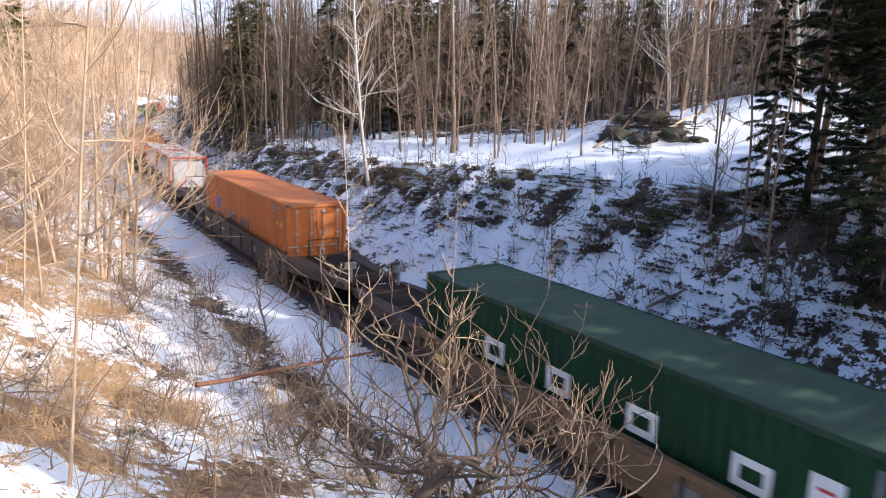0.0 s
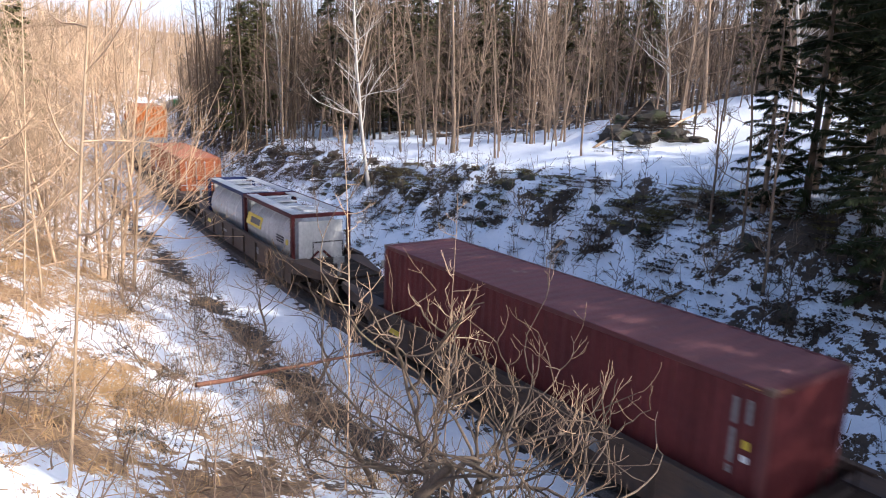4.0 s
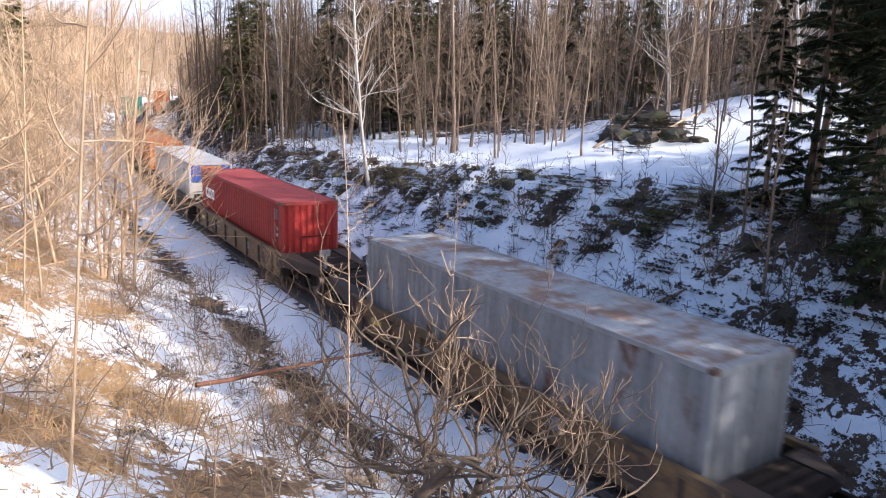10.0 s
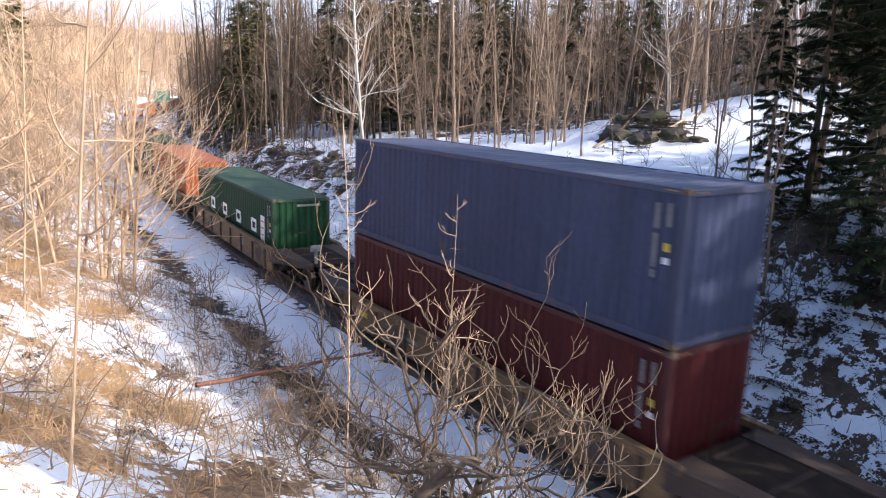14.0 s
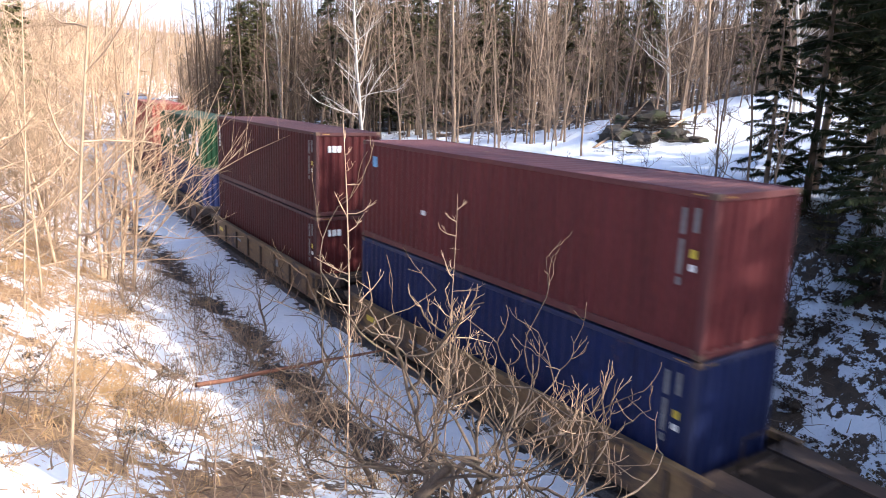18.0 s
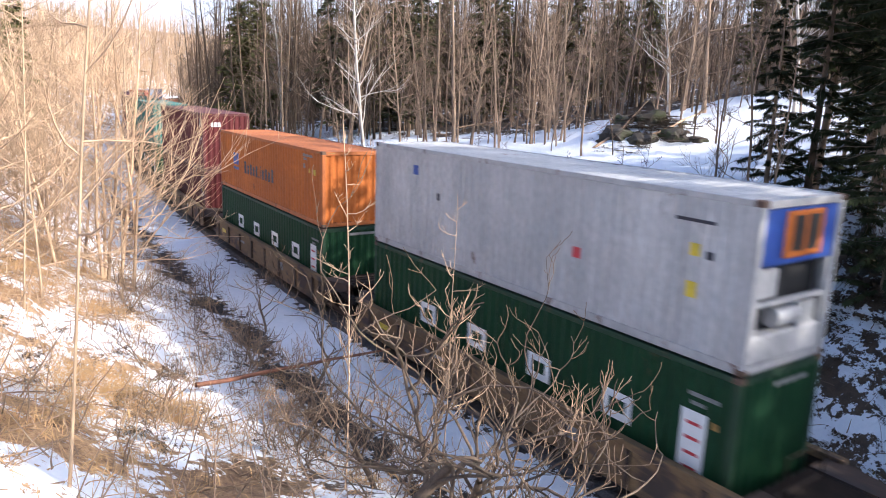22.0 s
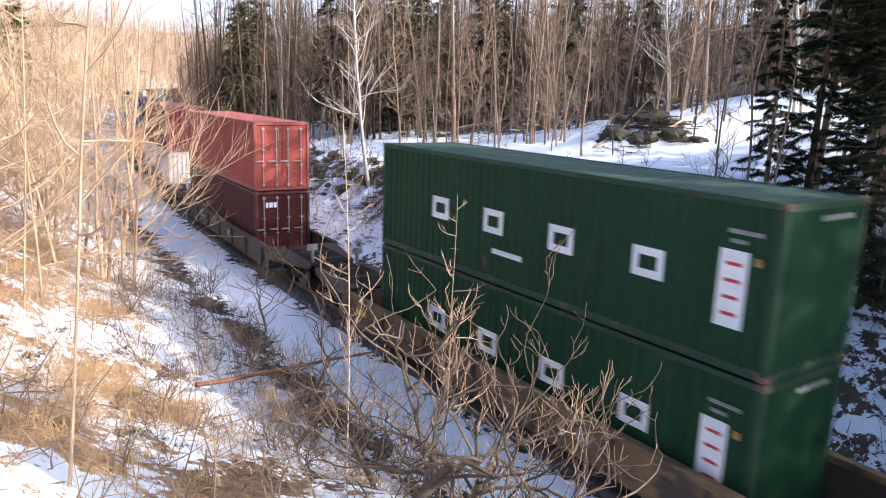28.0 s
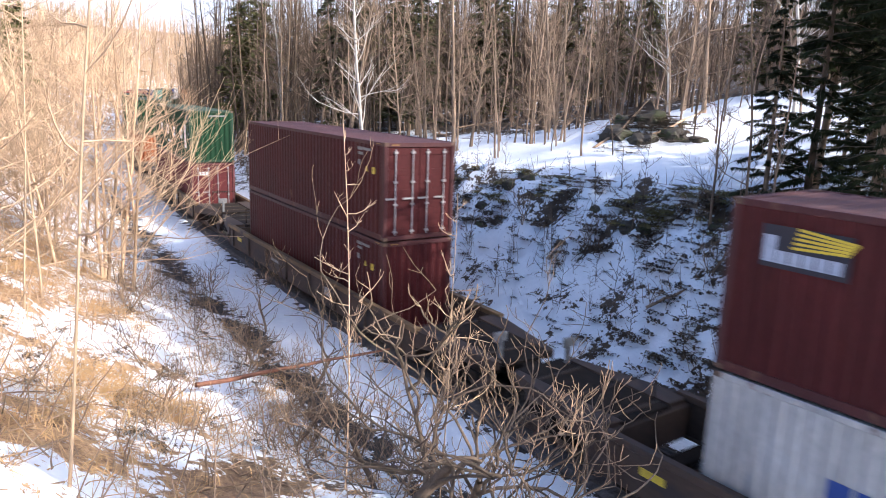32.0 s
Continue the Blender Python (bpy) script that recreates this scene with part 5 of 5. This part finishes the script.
def ring(count, s0, s1, u0, u1, lo=0.75, hi=1.2):
    spots = [(RNG.uniform(s0, s1), RNG.uniform(u0, u1)) for _ in range(count)]
    return [(*on_line(s, u)[:2], RNG.uniform(0, 6.28), RNG.uniform(lo, hi)) for s, u in spots if not (-14 < u < 0 and open_view(s, u) and RNG.random() < 0.8) and not (u > 0 and sunny(s, u) and RNG.random() < 0.85)]


# the last two rings are out of view, added to dapple the near train
joined("bare_woods", MED, ring(540, 20, 200, 34, 80, 0.8, 1.2) + ring(220, 20, 220, 70, 125, 0.9, 1.3) + ring(90, 95, 215, 5, 14, 0.5, 1.0) + ring(150, 62, 125, 13, 36, 1.0, 1.45) + ring(34, 70, 106, 6.5, 14, 1.1, 1.5) + ring(130, 108, 230, 9, 40) + ring(170, 80, 200, 12, 55, 1.0, 1.5) + ring(30, -70, -10, 20, 60) + ring(36, -22, 10, 13, 40), BARK, "dense leafless woods behind the snowy bench, with unseen shading trees at the right", "woods")
# same trees as above, with sunlight put into the paler bark colour
joined("sunlit_woods", MED, ring(190, 80, 220, -70, -12) + ring(130, 125, 270, -32, -5.5, 0.5, 0.9) + ring(70, 28, 90, -60, -26), BARK_PALE, "leafless woods on the hillside, bark coloured pale for low sun", "woods")
joined("sunlit_brush", BRUSHY, ring(150, 28, 60, -24, -7.6) + ring(170, 42, 150, -11, -5.4, 0.2, 0.5) + ring(330, 50, 150, -26, -9.0), BARK_PALE, "tangle of leafless brush on the bank, coloured pale for sun", "brush")
joined("dark_scrub", SCRUB, ring(120, 18, 60, -6.4, -4.8, 0.3, 0.7) + ring(240, 12, 80, 4.5, 9.8, 0.5, 1.2) + ring(260, 55, 150, 3.6, 12, 0.8, 2.0), TWIG, "low leafless scrub along the foot of the bank", "brush")
joined("distant_woods", LOW, [(x, y, RNG.uniform(0, 6.28), RNG.uniform(0.9, 1.5)) for x, y in ((y * RNG.uniform(-0.68, -0.22), y) for y in (RNG.uniform(170, 640) for _ in range(1700))) if abs(float(to_line(np.array([x]), np.array([y]))[1][0])) > 9], BARK_PALE, "far leafless woods covering the hills", "woods")

# conifers
DARK_SP = "dark green spruce with drooping boughs on the bank"
SPRUCE = [conifer("spruce", 11, 13.5, 0.17, 2.6, 0.03, NEEDLE, DARK_SP, 32, 7, 90, 0.027), conifer("spruce", 12, 11.5, 0.13, 2.2, 0.03, NEEDLE, DARK_SP, 30, 7, 84, 0.027)]
place(SPRUCE[0], 11.6, 19.4, 30, 0.75)
place(SPRUCE[1], 10.9, 21.6, 80, 0.8)
# spruces past the right edge of view are unseen, added to shade the train
for x, y, k, turn, sc in ((13.4, 22.4, 0, 200, 0.7), (14.6, 20.0, 1, 60, 0.95), (15.6, 24.6, 0, 110, 0.9), (10.9, 17.2, 1, 140, 0.72), (16.6, 22.6, 0, 20, 0.7), (17.5, 16.5, 0, 77, 0.72), (18.0, 11.5, 1, 10, 0.75), (22.5, 17.5, 0, 250, 0.75), (24.0, 10.0, 0, 120, 0.72), (19.8, 8.0, 1, 160, 0.75),
                          (22.0, 4.5, 1, 190, 0.8), (29.0, 12.0, 0, 140, 0.75), (27.0, 3.0, 0, 30, 0.75), (15.6, 13.2, 0, 30, 0.92), (17.4, 10.2, 0, 90, 1.0), (18.6, 13.6, 0, 280, 0.98), (21.0, 10.6, 0, 33, 1.1), (20.6, 6.6, 0, 150, 1.05), (24.4, 1.0, 0, 210, 0.8), (28.5, -4.5, 0, 270, 0.85), (23.0, 8.5, 0, 330, 0.78), (33.0, -9.0, 0, 50, 0.85), (12.4, 13.6, 1, 66, 0.7), (9.9, 22.2, 1, 220, 0.6)):
    place(copy_thing(SPRUCE[k], Matrix()), x, y, turn, sc)
TALL = conifer("spruce", 14, 15.0, 0.15, 2.4, 0.30, NEEDLE, "tall dark spruce with bare lower trunk on the bank", 30, 7, 70, 0.030)
place(TALL, 12.7, 20.6, 0, 0.9)
# the last two are unseen, placed to cast shade on the near left bank
for x, y, turn, sc in ((14.0, 24.0, 90, 1.0), (11.9, 23.2, 200, 0.85), (16.8, 26.0, 150, 1.0), (23.8, -2.0, 40, 1.25), (25.6, -1.0, 170, 1.25)):
    place(copy_thing(TALL, Matrix()), x, y, turn, sc)
PINE = conifer("pine", 21, 13.0, 0.16, 2.7, 0.10, NEEDLE_GREEN, "green pine among bare trees", 34, 9, 56, 0.045)
place(PINE, -19.3, 69.0, 10, 1.15)
for x, y, turn, sc in ((-18.3, 72.5, 75, 1.2), (-20.4, 72.0, 300, 1.0), (-5.0, 74.0, 130, 1.2), (4.5, 70.0, 200, 1.1), (12.0, 72.0, 250, 1.2), (-29.5, 50.0, 300, 0.95), (-33.0, 53.0, 40, 1.0), (-9.0, 82.0, 100, 1.2), (20.0, 76.0, 160, 1.2), (29.0, 70.0, 210, 1.3), (38.0, 66.0, 20, 1.2), (-1.0, 84.0, 280, 1.3)):
    place(copy_thing(PINE, Matrix()), x, y, turn, sc)

HEMLOCK = conifer("hemlock", 31, 14.0, 0.18, 2.9, 0.1, NEEDLE_OLIVE, "dark hemlock in the shade of the woods", 28, 7, 46, 0.055)
place(HEMLOCK, -10.5, 68.0, 0)
# the last seven stand unseen behind the camera, added to block low sky light
for x, y, turn, sc in ((-8.0, 69.0, 40, 1.1), (-3.7, 65.0, 205, 1.0), (-4.6, 69.0, 305, 1.15), (3.4, 68.0, 25, 1.0), (3.0, 76.0, 120, 1.2), (15.0, 70.0, 200, 1.1), (26.0, 60.0, 280, 1.0), (33.0, 62.0, 320, 1.1), (-3.0, 90.0, 50, 1.3), (12.0, 84.0, 90, 1.3), (42.0, 58.0, 130, 1.2), (36.0, 48.0, 170, 1.0), (-2.5, 60.0, 105, 0.95), (24.0, 45.0, 15, 0.9), (28.0, 48.0, 75, 1.0), (31.5, 52.0, 155, 1.1), (26.0, 43.0, 245, 0.8), (33.0, 49.0, 335, 1.0), (16.6, 28.0, 35, 0.42), (18.6, 29.6, 125, 0.48), (14.8, 27.0, 215, 0.38), (-26.0, -9.0, 25, 1.0), (-17.0, -14.0, 85, 1.1), (-9.0, -12.0, 145, 1.0), (-2.0, -16.0, 205, 1.1), (6.0, -13.0, 265, 1.0), (-13.0, -22.0, 325, 1.2), (1.0, -24.0, 55, 1.2)):
    place(copy_thing(HEMLOCK, Matrix()), x, y, turn, sc)

for i, (x, y, sc) in enumerate(((-15.4, 62.0, 0.9), (-16.6, 64.5, 0.8), (-13.6, 60.0, 0.85), (-17.4, 66.5, 0.9), (-14.6, 66.0, 1.0), (-12.4, 63.5, 0.9))):
    place(copy_thing(FOREST[i], Matrix()), x, y, i * 67, sc)

# bare trees out of view at the right, added for shadow streaks across the left bank
for i, (x, y, sc) in enumerate(((18.5, 4.2, 0.9), (20.5, 1.5, 0.8), (22.0, 6.2, 0.9), (17.6, 0.4, 0.8), (24.5, 3.4, 0.9), (19.4, -2.2, 0.9), (26.0, 7.5, 1.0), (22.8, -1.0, 0.9), (28.0, 1.2, 1.0))):
    place(copy_thing(FOREST[i % 9], Matrix()), x, y, i * 41, sc)

# birches
BIRCHES = [bare_tree("birch", 400 + i, 15, 0.105, 30, 0.22, 0.24, BIRCH, "white-barked birch with bare branches in snow", twigs=4, lean=0.05, thick=0.008) for i in range(2)]
place(BIRCHES[0], -4.3, 40.5, 200, 1.0, 0.1, (0, -7))
place(BIRCHES[1], 13.5, 45.0, 60, 0.75)
place(copy_thing(BIRCHES[1], Matrix()), 17.0, 36.0, 150, 0.9)
place(copy_thing(BIRCHES[0], Matrix()), -16.0, 70.0, 30, 1.0)

# the foreground bank
LBUSH = "leafless gnarled bush with upturned twigs on the snowy bank"
def sumac(name, seed, limbs, reach, lean, label, r0=0.05, material=None, rise=(0.05, 1.3)):
    """A crooked bush: long arching limbs off a leaning trunk, forking again and again into short upturned fingers; each limb is a part."""
    rng = random.Random(seed)
    b = tagged(new(name), label, "bush", group="bare bushes")
    V, F = [], []
    trunk = limb(rng, Vector((0, 0, -0.25)), Vector((*lean, 1.0)), 1.25, 5, 0.16, 0.02)
    tube(V, F, trunk, [r0 * (1.25 - 0.07 * k) for k in range(6)], 8)
    mesh_part("trunk", V, F, material, b)

    TV, TF = [], []

    def grow(V, F, p, d, ln, r, level):
        pts = limb(rng, p, d, ln, 5, 0.40 if level < 3 else 0.28, 0.02 + 0.035 * level)
        tube(*((V, F) if level < 3 else (TV, TF)), pts, [max(0.0042, r * (1 - 0.10 * j)) for j in range(6)], 6 if level < 2 else 4)
        if level == 4:
            return
        n = 3 if level == 0 else rng.choice((1, 2, 2, 3)) if level < 3 else rng.choice((1, 2, 2))
        for k in range(n):
            j = rng.choice((2, 3, 4, 5, 5))
            dd = (pts[j] - pts[j - 1]).normalized()
            side = Vector((rng.uniform(-1, 1), rng.uniform(-1, 1), rng.uniform(-0.45, 0.6)))
            nxt = ln * rng.uniform(0.5, 0.78) if level < 3 else rng.uniform(0.10, 0.24)
            grow(V, F, pts[j], dd * 0.6 + side * 0.95 + Vector((0, 0, 0.10 * level)), nxt, r * 0.62, level + 1)

    for k in range(limbs):
        V, F = [], []
        w = 6.283 * (k + rng.uniform(0.2, 0.8)) / limbs
        d = Vector((math.cos(w), math.sin(w), rng.uniform(*rise))) + Vector((*lean, 0)) * 0.6
        grow(V, F, trunk[rng.choice((2, 3, 4, 5))], d, reach * rng.uniform(0.34, 0.5), r0 * rng.uniform(0.36, 0.6), 0)
        mesh_part("limb", V, F, material, b)
    # tips in the lighter colour that stands in for sun on them
    tagged(mesh_part("twigwork", TV, TF, TIP, b, "upturned twig tips coloured pale for the sun on them"), kind="stuff")
    return b


place(sumac("bare_bush", 41, 8, 3.4, (0.8, 0.15), LBUSH, 0.075, TWIG, (0.1, 1.3)), -0.65, 9.0, 0, 1.08)
place(sumac("bare_bush", 42, 7, 3.9, (0.45, 0.1), LBUSH, 0.05, TWIG, (0.6, 2.2)), 0.1, 9.7, 0, 1.22)
place(sumac("bare_bush", 48, 6, 3.8, (0.3, 0.1), LBUSH, 0.05, TWIG, (0.7, 2.4)), 0.65, 10.0, 0, 1.2)
place(sumac("bare_bush", 43, 6, 3.2, (0.6, -0.1), LBUSH, 0.045, TWIG, (0.3, 1.4)), 1.05, 9.4, 0, 1.0)
place(sumac("bare_bush", 44, 6, 2.8, (-0.2, 0.2), LBUSH, 0.045, TWIG), -1.0, 11.3, 0, 1.0)
place(sumac("bare_bush", 45, 6, 2.6, (0.1, 0.2), LBUSH, 0.04, TWIG), -2.6, 14.2, 0, 1.0)
place(sumac("bare_bush", 46, 6, 2.6, (0.3, 0.0), LBUSH, 0.04, BARK), -3.4, 17.8, 0, 1.0)
place(sumac("bare_bush", 47, 6, 2.4, (0.0, 0.2), LBUSH, 0.035, BARK), -5.6, 22.0, 0, 1.0)
SHRUB = [bush("shrub", 50 + i, 2.4, 3, BARK, "thin dark leafless shrub rising from the snow", 0.30, 0.020, 0.06, 3, 3, 0.8, 0.72) for i in range(3)]
for i, (x, y, turn, sc) in enumerate(((-2.2, 12.0, 20, 0.8), (-0.5, 12.6, 260, 0.8), (0.6, 12.2, 330, 0.7), (-2.9, 12.9, 120, 0.9), (-1.9, 14.3, 220, 0.8), (-3.4, 14.5, 90, 0.8), (-5.0, 17.5, 200, 0.9), (-7.2, 22.5, 150, 0.9), (-4.3, 19.5, 310, 0.7), (-8.8, 26.5, 60, 0.9), (-1.4, 12.8, 10, 0.9), (6.2, 21.0, 20, 0.8), (7.7, 20.6, 70, 0.9), (5.0, 24.5, 10, 0.7), (8.0, 22.5, 160, 0.9), (3.2, 27.8, 250, 0.8), (9.2, 24.8, 300, 1.0))):
    place(SHRUB[i] if i < 3 else copy_thing(SHRUB[i % 3], Matrix()), x, y, turn, sc)
THICKET = random.Random(77)
for i in range(34):
    f = THICKET.random()
    x, y, _ = on_line(19 + 24 * f ** 1.4, THICKET.uniform(-9.4 + 2.5 * f, -4.2))
    place(copy_thing(SHRUB[i % 3], Matrix()), x, y, THICKET.uniform(0, 360), THICKET.uniform(0.4, 0.8))
WHIP = [bare_tree("sapling", 320 + i, 6.5, 0.012, 16, 0.35, 0.2, BARK_PALE, "thin pale leafless sapling on the snowy bank", twigs=2, sides=6, lean=0.02, sub=2, thick=0.006, wobble=0.03) for i in range(2)]
place(WHIP[0], -4.05, 7.2, 10, 1.3, 0.05, (0, 8.2))
place(WHIP[1], 0.05, 9.2, 40, 0.75, 0.05, (0, 2))
place(copy_thing(WHIP[1], Matrix()), -1.45, 10.5, 140, 0.9, 0.05, (0, 3))
place(copy_thing(WHIP[0], Matrix()), -8.6, 14.2, 240, 1.3, 0.05, (0, 4))
YOUNG = [bare_tree("young_tree", 340 + i, 8.5, 0.046, 26, 0.10, 0.50, BARK_PALE, "pale leafless young tree with wide-spread branches on the bank", twigs=5, sides=7, lean=0.08, sub=4, thick=0.0075, fine=True) for i in range(3)]
for i, (x, y, turn, sc) in enumerate(((-10.35, 21.2, 0, 1.0), (-9.75, 21.9, 120, 0.9), (-10.9, 22.4, 250, 0.95), (-12.9, 18.8, 40, 0.8), (-13.8, 25.0, 200, 1.0))):
    place(YOUNG[i] if i < 3 else copy_thing(YOUNG[i % 3], Matrix()), x, y, turn, sc)
for x, y, sc in ((-10.5, 21.8, 1.2), (-9.9, 21.3, 1.3), (-9.6, 21.6, 1.1), (-11.6, 22.5, 1.2), (-12.6, 19.4, 1.2), (-10.9, 17.0, 1.0), (-13.5, 24.0, 1.2)):
    place(copy_thing(PALE[int(sc * 10 + x) % 7], Matrix()), x, y, x * 77, sc, 0.05, (0, 4))

for i, (x, y, sc) in enumerate(((8.7, 20.6, 0.8), (8.9, 19.3, 0.7), (8.3, 22.2, 0.7), (11.8, 34.9, 0.9), (12.6, 34.0, 0.8), (11.4, 35.8, 1.0), (6.0, 44.2, 0.9), (3.7, 50.0, 1.0), (9.0, 50.3, 1.1), (-1.5, 38.8, 0.6), (-0.6, 40.6, 0.7), (5.2, 36.0, 0.5), (7.6, 33.0, 0.6))):
    place(copy_thing(SLIM[i % 6], Matrix()), x, y, i * 53, sc, 0.05, (0, -2 + i % 5))

BENCH = random.Random(91)
for i in range(24):
    x, y = BENCH.uniform(1.5, 17), BENCH.uniform(36.5, 50)
    place(copy_thing(SLIM[i % 6], Matrix()), x, y, BENCH.uniform(0, 360), BENCH.uniform(0.7, 1.15), 0.05, (BENCH.uniform(-4, 4), BENCH.uniform(-4, 4)))

# rocks and litter
ROCKS = [rock("boulder", 60 + i, (1.1, 0.9, 0.75), ROCK, "dark mossy boulder half buried in snow") for i in range(3)]
for i, (x, y, sc) in enumerate(((8.3, 35.6, 0.8), (9.4, 35.0, 0.7), (10.8, 35.2, 0.75), (10.2, 36.4, 0.8), (8.9, 34.4, 0.4), (12.0, 35.0, 0.5), (7.6, 35.4, 0.4), (9.0, 36.8, 0.7))):
    ob = ROCKS[i] if i < 3 else copy_thing(ROCKS[i % 3], Matrix())
    place(ob, x, y, i * 71, sc, 0.3)
for i in range(40):
    x, y, _ = on_line(RNG.uniform(14, 62), RNG.choice((RNG.uniform(7.2, 9.6), RNG.uniform(6.2, 8))))
    place(copy_thing(ROCKS[i % 3], Matrix()), x, y, RNG.uniform(0, 360), RNG.uniform(0.12, 0.35), 0.04)
LEAFY = [tuft(600 + i, 64, 0.48, 0.13, 0.028, 1.2) for i in range(5)]
MOSSY = [tuft(640 + i, 90, 0.55, 0.16, 0.022, 1.3) for i in range(4)]
GRASSY = [tuft(620 + i, 42, 0.50, 0.17, 0.007, 1.9) for i in range(4)]


def patches(count, s0, s1, u0, u1, scale, seed, cut):
    """Spots gathered in clumps by a noise."""
    out = []
    while len(out) < count:
        x, y, _ = on_line(RNG.uniform(s0, s1), RNG.uniform(u0, u1))
        if fbm(x, y, scale, seed) > cut:
            out.append((x, y, RNG.uniform(0, 6.28), RNG.uniform(0.5, 1.2)))
    return out


joined("leaf_litter", LEAFY, patches(620, 12, 75, 6.6, 9.6, 0.5, 11.0, 0.02) + [(x, y, w, k * 0.55) for x, y, w, k in patches(620, 12, 70, 5.2, 9.7, 0.8, 21.0, 0.05) + patches(520, 12, 70, 2.9, 6.6, 0.9, 21.0, 0.04)] + patches(260, 8, 23, 2.8, 8, 0.6, 51.0, -0.2) + [(x + RNG.gauss(0, 1.1), y + RNG.gauss(0, 0.8), RNG.uniform(0, 6), 0.8) for x, y in ((9.6, 35.6), (10.6, 36.2), (8.6, 35.4)) * 45], LITTER, "clumps of dark dead leaves and moss on the snowy bank", "leaf litter")
joined("moss_clumps", MOSSY, patches(150, 18, 46, 7.6, 9.6, 0.35, 71.0, 0.12), MOSS, "tufts of olive moss and leaves hanging over the cut", "moss")
joined("brown_leaves", LEAFY, [(x, y, w, k * 0.35) for x, y, w, k in patches(120, 13, 36, -13, -5, 0.5, 61.0, 0.05) + patches(200, 10, 24, -14, -7, 0.8, 61.0, 0.0)], LITTER, "small drifts of brown dead leaves on the bank", "leaf litter")
joined("dead_grass", GRASSY, patches(1000, 13, 40, -14, -8.0, 0.35, 31.0, 0.10) + patches(110, 16, 60, -6.2, -4.4, 0.5, 41.0, 0.05) + [(px + RNG.gauss(0, 0.7), py + RNG.gauss(0, 0.6), RNG.uniform(0, 6), RNG.uniform(0.6, 1.1)) for px, py in ((-3.0, 10.0), (-6.2, 10.6)) * 28] + [(px + RNG.gauss(0, 0.9), py + RNG.gauss(0, 0.6), RNG.uniform(0, 6), RNG.uniform(0.7, 1.3)) for px, py in ((-5.3, 8.0), (-3.6, 8.3), (-6.4, 9.6), (-4.6, 12.0)) * 16], STRAW, "matted dead grass lying on the bank", "grass")


def strew(name, count, area, length, radius, material, label, seed):
    """Dead sticks and stalks lying about or standing on the ground, joined."""
    rng = random.Random(seed)
    V, F = [], []
    spots = [(*on_line(rng.uniform(*area[:2]), rng.uniform(*area[2:]))[:2], rng.random()) for _ in range(count)]
    for x, y, up in spots:
        z = height_at(x, y)
        ln = length * rng.uniform(0.4, 1.3)
        w = rng.uniform(0, 6.283)
        d = Vector((math.cos(w), math.sin(w), rng.uniform(-0.05, 0.25) if up < 0.6 else rng.uniform(1, 4)))
        p = limb(rng, Vector((x, y, z + 0.01)), d, ln, 3, 0.18, 0.0)
        r = radius * rng.uniform(0.6, 1.5)
        tube(V, F, p, [r, r * 0.8, r * 0.6, r * 0.3], 3)
    return tagged(mesh_part(name, V, F, material), label, "sticks", kind="stuff")


strew("dead_stalks", 2200, (18, 36, -13.5, -5.6), 0.6, 0.008, BARK_PALE, "pale dead stalks and sticks strewn over the bank", 81)
strew("dry_stalks", 420, (12.5, 18.5, -14, -9.3), 0.5, 0.006, STRAW, "straw-coloured dead stalks lying on the near bank", 84)
strew("dark_sticks", 1500, (19.5, 40, -12, -3.6), 0.8, 0.010, BARK, "dark dead sticks lying on the snow", 82)
strew("near_sticks", 620, (10, 20.5, -14.5, -7.6), 1.0, 0.012, BARK, "dark dead sticks and stems lying on the near bank", 85)
strew("bank_sticks", 1500, (12, 60, 4, 10.5), 0.7, 0.010, BARK, "dark dead sticks and stems on the far bank", 83)


def pole(name, a, b, r, material, label, seed):
    rng = random.Random(seed)
    V, F = [], []
    a, b = Vector(a), Vector(b)
    pts = [a.lerp(b, k / 8) + Vector((rng.uniform(-1, 1), rng.uniform(-1, 1), rng.uniform(-1, 1))) * 0.03 for k in range(9)]
    tube(V, F, pts, [r * (1 - 0.45 * k / 8) for k in range(9)], 8)
    return tagged(mesh_part(name, V, F, material), label, "log")


pole("fallen_pole", (-5.0, 13.9, 1.35), (-1.38, 19.05, 0.35), 0.055, RUSTY, "red-brown dead sapling fallen across the snow", 3)
pole("fallen_branch", (6.1, 20.6, 1.35), (8.2, 20.4, 2.6), 0.05, BARK, "dark fallen branch lying on the snowy bank", 5)
pole("fallen_branch", (9.4, 34.6, 5.6), (12.6, 36.4, 6.9), 0.08, BARK_PALE, "pale dead branch leaning on the rocks", 7)
pole("fallen_branch", (8.0, 35.0, 5.6), (10.2, 37.4, 7.4), 0.06, BARK, "dark dead branch leaning on the rocks", 8)
pole("fallen_branch", (7.0, 34.8, 5.0), (9.2, 36.2, 6.3), 0.09, BARK_PALE, "pale dead branch leaning on the rocks", 6)

motions()
